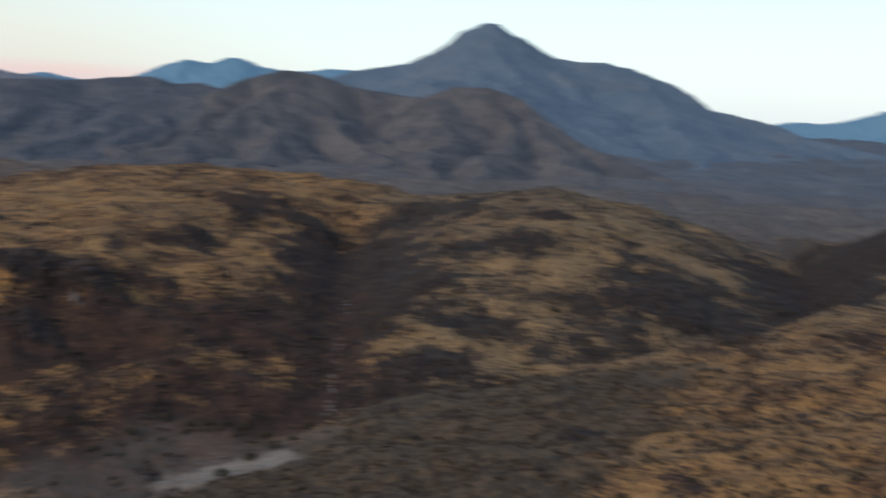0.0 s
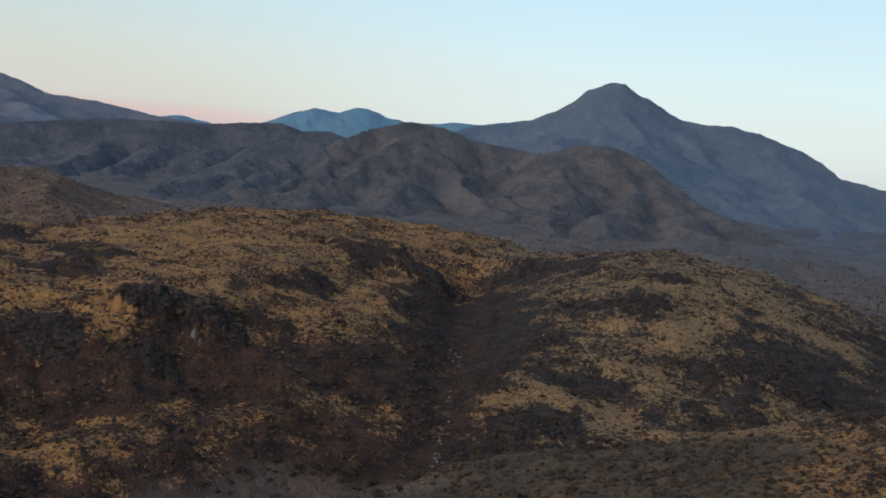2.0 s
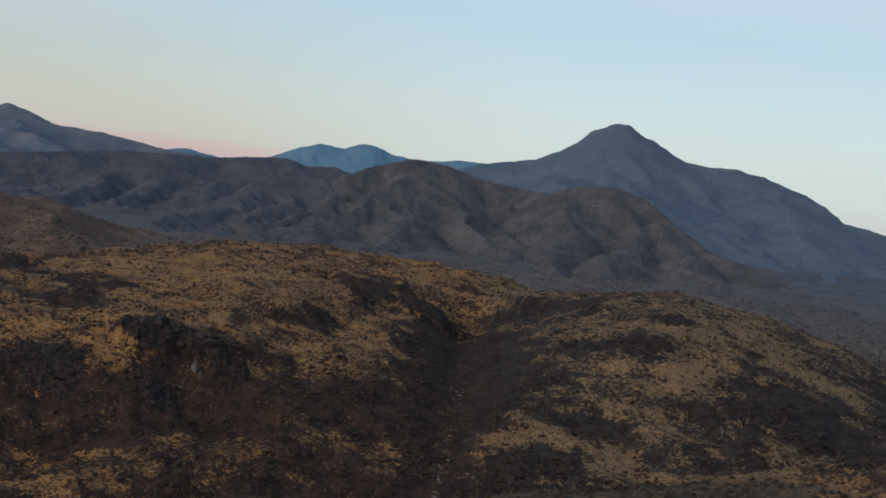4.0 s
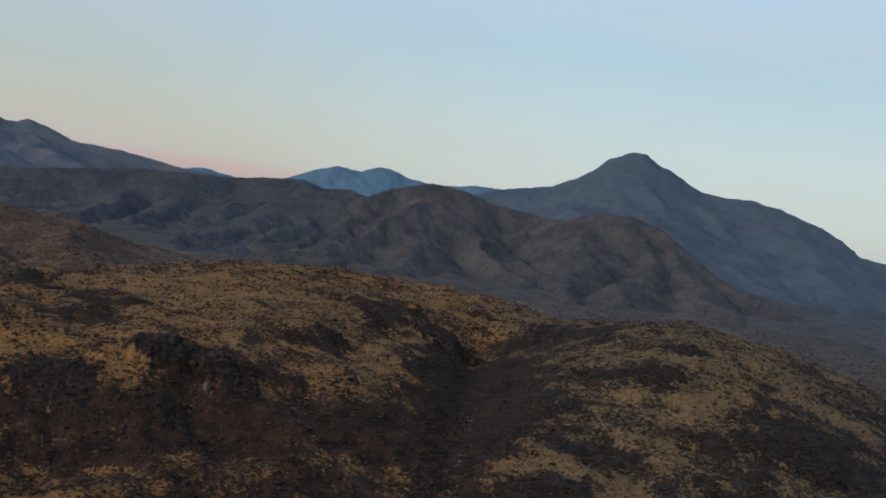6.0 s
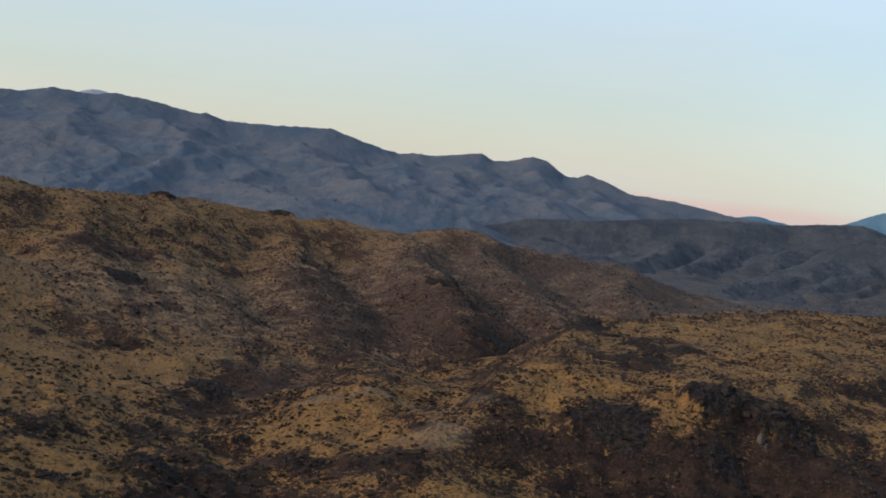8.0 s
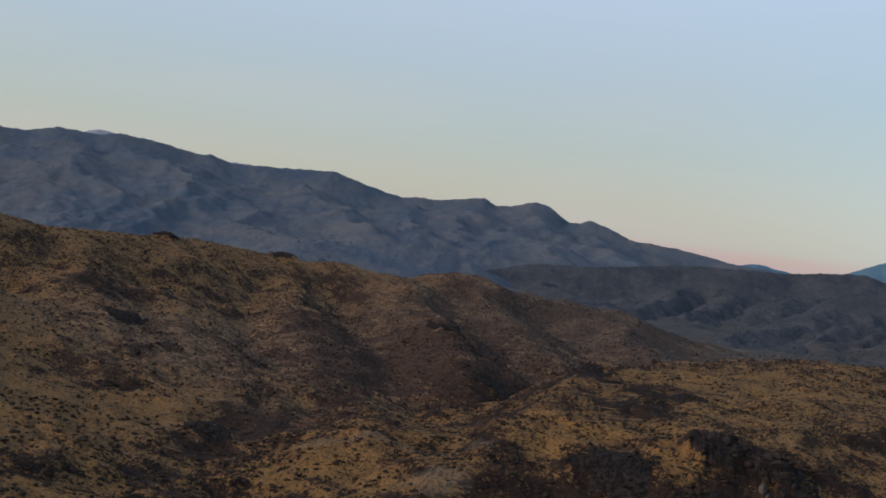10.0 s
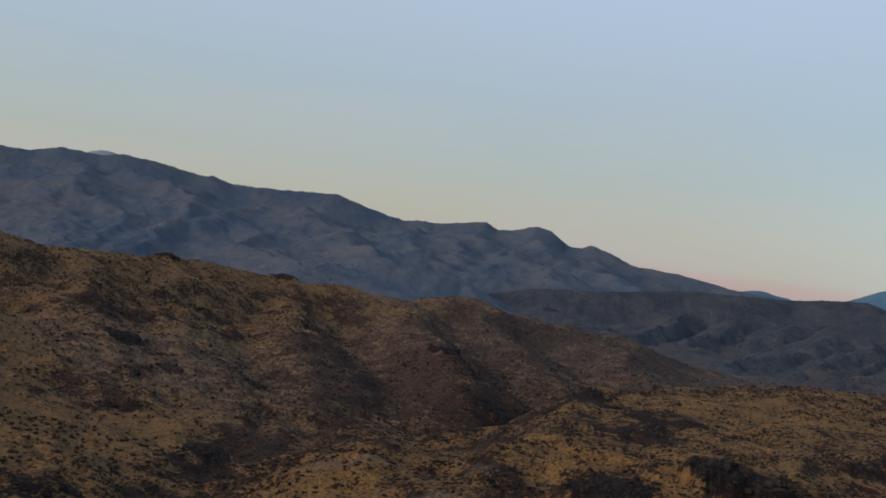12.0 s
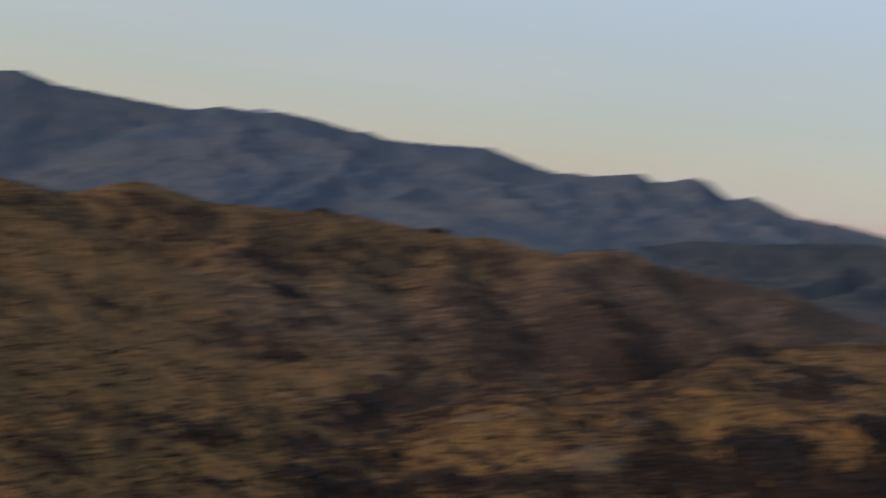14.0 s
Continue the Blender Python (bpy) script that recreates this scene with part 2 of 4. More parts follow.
def ridge(line, x, y, slope, rounding):
    """A hill under its crest line: the height at x, y, the distance from the crest and the way along it."""
    z, dist, way, run = np.full(x.shape, -1e9), np.zeros(x.shape), np.zeros(x.shape), 0.0
    for (ax, ay, az), (bx, by, bz) in zip(line, line[1:]):
        dx, dy = bx - ax, by - ay
        size = math.hypot(dx, dy)
        q = np.clip(((x - ax) * dx + (y - ay) * dy) / size ** 2, 0, 1)
        d = np.hypot(x - ax - q * dx, y - ay - q * dy)
        h = az + q * (bz - az) - slope * (np.sqrt(d * d + rounding ** 2) - rounding)
        up = h > z
        z, dist, way = np.where(up, h, z), np.where(up, d, dist), np.where(up, run + q * size, way)
        run += size
    return z, dist, way


def crested(line, x, y, slope, rounding):
    """Like ridge, but the skyline follows the crest line closely."""
    d, z, s, side = along(line, x, y)
    return z - slope * (np.sqrt(d * d + rounding ** 2) - rounding), d, s


def flutes(dist, way, x, y, width, depth, reach, seed):
    """Spurs and gullies that run down from a crest."""
    bend = fbm(x, y, width * 1.5, 3, seed + 50) * width * 0.5
    n = perlin((way + bend) / width, dist / (width * 3.5), seed) + 0.5 * perlin((way + bend) / (width * 0.45), dist / (width * 1.6), seed + 3)
    spur = 1 - np.abs(n) * 2.2
    return depth * np.clip(dist / reach, 0, 1) * (spur - 0.45)


SPUR = [(-22, 392, 0), (-9, 394, 7), (10, 400, 17), (57, 396, 31), (99, 377, 45), (134, 323, 64), (190, 260, 78), (300, 160, 90)]
DOME = [(44, 694, 55), (73, 696, 65), (93, 694, 71), (122, 689, 76), (152, 673, 80), (175, 636, 75), (187, 601, 67), (194, 560, 57)]
PLATEAU = [(-300, 570, 40), (-279, 576, 44), (-222, 643, 58), (-189, 736, 66), (-125, 780, 75), (-88, 795, 78), (-27, 800, 66), (33, 779, 55)]
BROW = [(-420, 900, 50), (-300, 600, 36), (-262, 470, 30), (-225, 400, 34), (-198, 388, 36), (-160, 442, 46), (-130, 448, 50), (-107, 486, 58), (-75, 482, 54), (-55, 477, 47), (-26, 539, 47), (-8, 640, 54), (60, 740, 60), (220, 900, 60)]
BROWN = [(-700, 330, 108), (-669, 430, 104), (-666, 479, 96), (-660, 536, 111), (-648, 590, 101), (-635, 707, 99), (-627, 753, 98), (-591, 807, 90), (-520, 878, 92), (-491, 928, 98),
         (-443, 952, 83), (-408, 1000, 81), (-365, 1038, 75), (-301, 1110, 52)]
LEFT_SPUR = [(-620, 330, 98), (-470, 345, 88), (-393, 341, 78), (-346, 318, 67), (-311, 312, 54), (-282, 311, 45), (-263, 314, 40)]
EAST_HILL = [(223, 589, 42), (254, 609, 59), (289, 616, 68), (315, 625, 70)]
RAVINE = [(14, 692, 47), (12, 560, 35), (4, 470, 20), (3, 425, 12), (-21, 394, 6), (-39, 378, 2), (-59, 355, 0), (-95, 310, -3), (-100, 240, -6), (-80, 100, -10), (-60, -300, -16)]
GULLY = [(-330, 520, 33), (-308, 372, 23), (-240, 324, 15), (-190, 278, 6), (-100, 235, -6)]
EAST_STREAM = [(330, 1100, 42), (328, 838, 38), (254, 565, 33), (225, 505, 29), (150, 436, 20), (70, 424, 14), (5, 420, 11)]
BROWN_SPURS = [[(-631, 703, 96), (-558, 614, 73), (-462, 526, 56), (-371, 471, 44), (-314, 440, 34)],
               [(-633, 611, 96), (-543, 532, 74), (-464, 469, 57), (-382, 423, 46), (-333, 399, 36)],
               [(-587, 803, 88), (-517, 712, 67), (-445, 641, 56), (-361, 552, 42), (-322, 506, 32)],
               [(-520, 878, 92), (-441, 785, 72), (-373, 708, 56), (-315, 625, 45)],
               [(-481, 933, 92), (-412, 867, 70), (-340, 790, 54), (-286, 726, 48)],
               [(-407, 1000, 82), (-335, 931, 65), (-279, 856, 56)]]


# rocky knolls: place, half width, height
KNOLLS = [(-119, 467, 13, 8), (-97, 473, 13, 7), (-84, 468, 8, 3), (100, 558, 12, 2.2), (49, 519, 10, 1.8), (141, 508, 17, 4), (160, 498, 12, 4), (-8, 652, 17, 7),
          (39, 448, 12, 2.2), (-270, 304, 8, 2.5), (-149, 436, 16, 2.5), (-106, 438, 9, 2.5), (-269, 260, 6, 1.6), (-468, 494, 14, 2.5), (-388, 728, 12, 4), (73, 313, 7, 1.6),
          (-325, 402, 11, 2.5), (-299, 640, 18, 3), (-635, 703, 12, 4), (-592, 806, 12, 4), (-230, 600, 14, 2), (-160, 560, 10, 2), (-60, 560, 9, 2.5), (120, 600, 9, 1.6)]


def knolls(x, y):
    shape = x.shape
    x, y = x.ravel(), y.ravel()
    lift, rock = np.zeros(x.shape), np.zeros(x.shape)
    for kx, ky, w, h in KNOLLS:
        i = np.nonzero((np.abs(x - kx) < w * 1.6) & (np.abs(y - ky) < w * 1.1))[0]
        px, py = x[i], y[i]
        d = np.hypot((px - kx) / w, (py - ky) / (w * 0.75)) + 0.6 * fbm(px, py, w * 0.6, 3, 97, 0.6)
        q = np.sqrt(np.clip(1 - (d / 1.1) ** 2, 0, 1))
        lift[i], rock[i] = np.maximum(lift[i], h * q), np.maximum(rock[i], smooth(q, 0, 0.55))
    return lift.reshape(shape), rock.reshape(shape)


def land(x, y):
    """The broad lie of the land, and how far small bumps may disturb it."""
    r = np.hypot(x, y)
    z = 12 + 34 * smooth(r, 480, 1150) + 0.010 * np.clip(r - 1150, 0, 600) + 0.008 * np.maximum(r - 1750, 0)
    skirt = smooth(r, 950, 2100) * smooth(x, 180, 700)
    z = z + skirt * (8 + 20 * (0.28 - np.abs(fbm(x, y, 280, 3, 27, 0.5))))
    behind = smooth(-y, 0, 900)
    z = z + behind * (30 + 60 * fbm(x, y, 700, 2, 40))
    hill, d_brown, s = crested(BROWN, x, y, 0.52, 20)
    hill = hill + smooth(d_brown, 0, 140) * 13 * (0.35 - np.abs(fbm(x, y, 110, 2, 7)))
    wander = fbm(x, y, 60, 3, 9)
    for spur in BROWN_SPURS:
        hill = smax(hill, ridge(spur, x + 34 * wander, y - 22 * wander, 0.42, 12)[0], 6)
    z = smax(z, hill, 8)
    hill, d_dome, s = ridge(DOME, x, y, 0.23, 60)
    z = smax(z, hill, 6)
    hill, d_top, s = ridge(PLATEAU, x, y, 0.075, 30)
    hill = hill - np.where(along(PLATEAU, x, y)[3] > 0, 0.22 * np.maximum(d_top - 12, 0), 0)
    d, edge, s, side = along(BROW, x, y)
    cliff = np.where(side > 0, edge + 0.12 * d + 0.4 * np.maximum(d - 25, 0) + 2, edge + 2 - 0.62 * d)
    z = smax(z, smin(hill, cliff, 5), 6)
    hill, d, s = ridge(EAST_HILL, x, y, 0.36, 14)
    z = smax(z, hill, 5)
    hill, d, s = ridge(LEFT_SPUR, x, y, 0.25, 18)
    z = smax(z, hill, 6)
    hill, d_spur, s = ridge(SPUR, x, y, 0.20, 45)
    z = smax(z, hill, 6)
    head = 60 * smooth(y, 670, 760)
    for line, bank, width in ((GULLY, 0.30, 3.0), (EAST_STREAM, 0.33, 3.0), (RAVINE, 0.52, 4.0)):
        d, bed, s, side = along(line, x, y)
        z = smin(z, bed + np.where((side > 0) & (width > 3.5), 0.24 + 0.22 * smooth(y, 395, 440), np.where((side < 0) & (bank < 0.31), 0.19, np.where((side > 0) & (bank > 0.31), 0.9, bank))) * np.maximum(d - width, 0) + (head if width > 3.5 else 0) + (0.09 * np.maximum(d - 90, 0) if bank < 0.31 else 0), 4)
    calm = smooth(d, 4, 40) * (0.3 + 0.7 * smooth(np.minimum(np.minimum(d_brown, d_top), np.minimum(d_dome, d_spur)), 0, 70))
    z = z + calm * 4.0 * fbm(x, y, 95, 2, 11)
    z = z + smooth(r, 860, 1050) * 17 * (0.3 - np.abs(fbm(x, y, 150, 3, 25, 0.55)))
    steep = smooth(np.minimum(d_brown, d_dome), 20, 120) * (1 - smooth(r, 900, 1150))
    z = z + calm * steep * 5.0 * (0.22 - np.abs(fbm(x, y, 52, 3, 23, 0.55)))
    return z, calm


# the broad forms are worked out once on a lattice and read off from it
PITCH, LEFT, NEAR, REACH = 3.0, -1251.0, -9.0, 1245.0
LATTICE = np.meshgrid(np.arange(LEFT, -LEFT + 1, PITCH), np.arange(NEAR, 1256, PITCH))


def read_off(fields, x, y):
    u, v = (x - LEFT) / PITCH, (y - NEAR) / PITCH
    i, j = np.minimum(u.astype(int), LATTICE[0].shape[1] - 2), np.minimum(v.astype(int), LATTICE[0].shape[0] - 2)
    u, v = u - i, v - j
    return [(f[j, i] * (1 - u) + f[j, i + 1] * u) * (1 - v) + (f[j + 1, i] * (1 - u) + f[j + 1, i + 1] * u) * v for f in fields]


LAND = land(*LATTICE)


def ground_height(x, y, fine=True):
    shape, x, y = x.shape, x.ravel(), y.ravel()
    r = np.hypot(x, y)
    z, calm = np.zeros(x.shape), np.zeros(x.shape)
    near = (r < REACH) & (y > 0)
    z[near], calm[near] = read_off(LAND, x[near], y[near])
    if not near.all():
        z[~near], calm[~near] = land(x[~near], y[~near])
    if fine:
        near = r < 1060
        px, py = x[near], y[near]
        bump = calm[near] * (1 - 0.7 * smooth(r[near], 850, 1050)) * 2.6 * fbm(px, py, 24, 3, 21)
        lift, rock = knolls(px, py)
        bump = bump + lift + (0.35 + 2.2 * np.maximum(rockiness(px, py), rock * 0.4)) * fbm(px, py, 8, 3, 31, 0.6) * (1 - smooth(r[near], 850, 1050))
        z[near] += bump
    return z.reshape(shape)


def rockiness(x, y):
    """How broken and rocky the near ground is, 0 to 1."""
    n = fbm(x, y, 34, 4, 61, 0.6)
    n = n + 0.25 * fbm(x, y, 160, 2, 66)
    return smooth(n, 0.05, 0.38)


SLOPE = np.hypot(*np.gradient(LAND[0], PITCH))


def slope_of(x, y):
    return read_off([SLOPE], x, y)[0]


# patches of dark scrub, one of painted shade, and of open golden grass: place, half width, half depth
DOME_SCRUB = [(24, 581, 17, 75), (102, 562, 17, 14), (167, 542, 30, 30), (117, 480, 19, 22), (169, 511, 24, 25), (39, 454, 16, 9), (94, 461, 10, 9), (60, 486, 26, 6),
              (70, 664, 29, 14), (222, 640, 15, 60), (30, 516, 15, 20), (72, 558, 11, 12), (285, 600, 60, 45), (240, 555, 28, 50)]
BROW_SCRUB = [(-107, 479, 18, 16), (-153, 437, 18, 18), (-5, 594, 20, 46), (-30, 485, 40, 21), (-44, 667, 15, 30), (-65, 549, 13, 10), (-109, 428, 12, 20), (-133, 425, 13, 18),
              (-76, 446, 20, 20), (-173, 518, 16, 10), (-206, 580, 48, 12), (-170, 564, 17, 14), (-206, 356, 12, 9)]
# the patch at (-372, 657) paints the shaded bowl of the brown hill
WEST_SCRUB_SHADE = [(-331, 434, 19, 26), (-309, 384, 14, 17), (-245, 349, 10, 32), (-291, 330, 11, 16), (-306, 286, 11, 20), (-252, 305, 21, 22), (-411, 411, 26, 24), (-372, 657, 48, 110),
              (-316, 645, 25, 60), (-532, 551, 26, 50), (-453, 667, 28, 36)]
GOLDEN = [(-128, 446, 10, 24), (-125, 387, 7, 8), (-52, 500, 22, 12), (57, 468, 28, 8), (72, 459, 9, 13), (92, 491, 15, 18), (112, 541, 30, 36), (-149, 625, 47, 42),
          (-126, 365, 6, 5), (-97, 356, 7, 4), (25, 691, 14, 5), (172, 650, 18, 60), (-349, 321, 13, 46), (-526, 739, 10, 22), (-241, 380, 33, 24), (-171, 352, 15, 16),
          (-345, 410, 16, 12), (-489, 590, 22, 60), (-187, 461, 29, 20), (-275, 275, 8, 12)]


def patches(spots, x, y, ragged):
    """1 in the middle of the patches, 0 well outside them, with torn edges."""
    best = np.zeros(x.shape)
    for px, py, w, h in spots:
        d = np.hypot((x - px) / (w * 1.15), (y - py) / (h * 1.15))
        best = np.maximum(best, 1 - smooth(d + ragged, 0.45, 1.25))
    return best


def ground_cover(x, y):
    """Shares of scrub, open plain, grey brush and bare sand; beyond 1200 m all is plain."""
    r = np.hypot(x, y)
    near = (r < 1200) & (r > 200) & (y > 0)
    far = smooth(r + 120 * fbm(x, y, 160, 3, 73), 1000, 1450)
    # haze blue grows with distance and is strongest to the east
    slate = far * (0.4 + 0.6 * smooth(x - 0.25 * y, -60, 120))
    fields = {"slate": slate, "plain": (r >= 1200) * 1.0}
    for key, values in zip(COVER, read_off(COVER.values(), x[near], y[near])):
        fields.setdefault(key, np.zeros(x.shape))[near] = values
    return fields


def near_cover(x, y, r):
    steep = slope_of(x, y)
    d_rav, bed, s_rav, side = along(RAVINE, x, y)
    d_east = along(EAST_STREAM, x, y)[0]
    d_gul = along(GULLY, x, y)[0]
    scrub = 0.36 + 0.50 * (rockiness(x, y) - 0.3) + 0.55 * smooth(steep, 0.34, 0.56)
    scrub = scrub + 0.55 * (1 - smooth(d_rav, 6, 17)) * (1 - smooth(y, 600, 690)) + 0.45 * (1 - smooth(d_east, 8, 24 + 30 * smooth(x, 90, 160))) + 0.45 * (1 - smooth(d_gul + 14 * fbm(x, y, 22, 3, 92), 8, 40))
    d_brow, h, s_brow, below = along(BROW, x, y)
    scrub = scrub + 0.40 * smooth(-below * d_brow + 22 * fbm(x, y, 30, 3, 93), -4, 14) * (1 - smooth(d_brow, 100, 160)) * (0.30 * smooth(x, -195, -150) + 0.35 * smooth(x, -130, -50) + 0.9 * smooth(x, -190, -150) * fbm(x, y, 26, 3, 95, 0.6) + 0.35 * smooth(x, -75, -30))
    d_brown = along(BROWN, x, y)[0]
    scrub = scrub - (0.85 + 0.9 * fbm(x, y, 9, 3, 98)) * np.exp(-((x + 128) / 9) ** 2 - ((y - 450) / 22) ** 2)
    scrub = scrub + 0.06 * smooth(along(DOME, x, y)[0], 110, 190) * smooth(x, 40, 90) * smooth(y, 330, 400) + 0.17 * (1 - smooth(along(SPUR, x, y)[0], 60, 140)) - 0.12 * (1 - smooth(x, -260, -215)) * (1 - smooth(y, 380, 430))
    scrub = scrub + 0.22 * smooth(x, -250, -215) * (1 - smooth(x, -130, -110)) * (1 - smooth(y, 390, 440))
    scrub = scrub + 0.14 * (1 - smooth(d_brown, 300, 420))
    scrub = scrub + 0.10 * (1 - smooth(d_brown, 240, 330)) * smooth(x, -560, -440)
    scrub = scrub + 0.10 * smooth(x, -320, -280) * (1 - smooth(x, -70, -20)) * smooth(y, 450, 500)
    scrub = scrub + 0.5 * (1 - smooth(along(EAST_HILL, x, y)[0], 25, 50)) * smooth(x, 225, 250)
    scrub = scrub + 0.65 * (1 - smooth(np.hypot((x - 165) * 0.75, y - 512) + 22 * fbm(x, y, 24, 3, 94), 24, 44))
    scrub = scrub + 0.08 * (1 - smooth(x, -60, -20))
    d_tongue = along([(18, 462, 0), (34, 470, 0), (58, 474, 0), (88, 456, 0)], x, y)[0]
    scrub = scrub - (0.6 + 0.7 * fbm(x, y, 8, 3, 99)) * (1 - smooth(d_tongue + 11 * fbm(x, y, 14, 3, 96), 4, 14))
    scrub = scrub + (0.16 + 0.5 * fbm(x, y + 0.5 * x, 26, 3, 100, 0.6)) * smooth(x, -320, -280) * (1 - smooth(x, -170, -130)) * smooth(y, 385, 415) * (1 - smooth(y, 560, 640))
    left_face = (1 - smooth(x, -360, -320)) * (1 - smooth(y, 400, 460))
    scrub = scrub - 0.25 * left_face - 0.16 * (1 - smooth(x, -560, -400)) * (1 - smooth(d_brown, 200, 300))
    torn = 0.9 * fbm(x * 0.65, y * 1.25, 13, 3, 101, 0.65)
    scrub = 0.62 * scrub + 0.075 + 0.30 * fbm(x * 0.5, y * 1.4, 17, 4, 103, 0.65) * (1 - 0.6 * left_face)
    scrub = scrub + 0.58 * np.maximum(patches(DOME_SCRUB, x, y, torn), np.maximum(patches(BROW_SCRUB, x, y, torn), patches(WEST_SCRUB_SHADE, x, y, torn)))
    scrub = scrub + 0.08 * smooth(-below * d_brow, 4, 30) * smooth(x, -240, -190) * (1 - smooth(x, -15, 5))
    scrub = scrub - 0.11 * (1 - smooth(x, -360, -290)) * (1 - smooth(x + 0.9 * y, 20, 140))
    scrub = scrub + 0.14 * smooth(x, -500, -420) * (1 - smooth(d_brown, 150, 260)) * smooth(y, 700, 800)
    scrub = scrub - 0.34 * patches(GOLDEN, x, y, torn)
    plain = smooth(r + 70 * fbm(x, y, 120, 3, 71), 760, 980) * smooth(along(EAST_HILL, x, y)[0], 30, 90) * np.maximum(smooth(d_brown, 250, 330), np.maximum(smooth(x, -330, -230), 0.3 * smooth(x, -500, -400)))
    d_spur, h, way, s_side = along(SPUR, x, y)
    brush = (1 - smooth(x - 0.6 * y + 97 + 22 * fbm(x, y, 30, 3, 75), -6, 14)) * (1 - smooth(np.where(s_side > 0, d_spur * 8, d_spur), 150, 200)) * smooth(d_rav * side, 10, 25)
    d_bed = along([(-42, 365, 0), (-26, 371, 0), (-13, 367, 0)], x, y)[0]
    sand = 1 - smooth(d_bed + 5 * fbm(x, y, 12, 3, 81), 8.0, 10.0)
    sand = np.maximum(sand, 0.27 * (1 - smooth(d_rav + 10 * fbm(x, y, 16, 3, 83), 14, 30)) * (1 - smooth(y, 392, 404)))
    d_out = np.hypot((x + 201) * 0.75, y - 384)
    sand = np.maximum(sand, 0.28 * (1 - smooth(d_out + 9 * fbm(x, y, 12, 3, 85), 7, 12)))
    d_wash = along([(-268, 398, 0), (-246, 418, 0), (-199, 424, 0)], x, y)[0]
    sand = np.maximum(sand, 0.22 * (1 - smooth(d_wash + 5 * fbm(x, y, 10, 3, 86), 3, 7)))
    return {"scrub": scrub, "plain": plain, "brush": brush * 0.85, "sand": sand, "rock": np.maximum(knolls(x, y)[1], 0.75 * (1 - smooth(along(EAST_HILL, x, y)[0] + 18 * fbm(x, y, 30, 3, 89), 35, 70)) * smooth(x, 215, 250)), "cool": np.maximum(smooth(x, -5, 45) * (0.2 + 0.8 * smooth(y, 340, 430)), 0.3 * smooth(x, -270, -190) * smooth(y, 470, 530)), "dull": (0.3 + 0.7 * smooth(x, -580, -440)) * (1 - smooth(d_brown + 60 * fbm(x, y, 70, 2, 88), 240, 400)) * (1 - 0.7 * left_face)}


COVER = near_cover(*LATTICE, np.hypot(*LATTICE))


def sheet(name, az, rings, height, keep=None, fields=None, material=None, closed=False):
    """A surface over a fan of headings and distances, as one mesh."""
    a, r = np.meshgrid(np.radians(az), rings)
    x, y = r * np.sin(a), r * np.cos(a)
    z = height(x, y)
    rows, cols = x.shape
    i = np.arange(rows * cols).reshape(rows, cols)
    if closed:
        i = np.hstack([i, i[:, :1]])
    quads = np.stack([i[:-1, :-1], i[:-1, 1:], i[1:, 1:], i[1:, :-1]], -1).reshape(-1, 4)[:, ::-1]
    verts = np.stack([x, y, z], -1).reshape(-1, 3)
    if keep is not None:
        good = keep(x, y, z).reshape(-1)
        quads = quads[good[quads].any(1)]
        used = np.unique(quads)
        back = np.zeros(len(verts), int)
        back[used] = np.arange(len(used))
        verts, quads = verts[used], back[quads]
    mesh = raw_mesh(name, verts, quads, material)
    if fields:
        for key, values in fields(verts[:, 0], verts[:, 1]).items():
            mesh.attributes.new(key, "FLOAT", "POINT").data.foreach_set("value", np.clip(values, -1, 2).astype(np.float32))
    return new(name, mesh)


def raw_mesh(name, verts, faces, material, soft=True):
    n = faces.shape[1]
    mesh = bpy.data.meshes.new(name)
    mesh.vertices.add(len(verts))
    mesh.vertices.foreach_set("co", np.ascontiguousarray(verts, np.float32).ravel())
    mesh.loops.add(len(faces) * n)
    mesh.loops.foreach_set("vertex_index", np.ascontiguousarray(faces, np.int32).ravel())
    mesh.polygons.add(len(faces))
    mesh.polygons.foreach_set("loop_start", np.arange(0, len(faces) * n, n, dtype=np.int32))
    mesh.polygons.foreach_set("use_smooth", np.full(len(faces), soft))
    mesh.update(calc_edges=True)
    mesh.materials.append(material)
    return mesh


VIEW = np.arange(-60.0, 31.0, 0.11)
REST = np.arange(32.5, 299.0, 2.0)
RINGS = np.concatenate([[0.5, 12, 30, 55, 80, 110, 140, 165, 185, 200], np.arange(208, 900, 1.9), np.geomspace(900, 2100, 190), np.geomspace(2130, 4950, 50)])
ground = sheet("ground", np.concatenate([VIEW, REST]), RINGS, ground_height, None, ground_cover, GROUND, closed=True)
tagged(ground, "dry golden grass hills with dark scrub, rock and ravines", "ground", kind="structure")

# ---- mountains ----


SCRUBBED = []


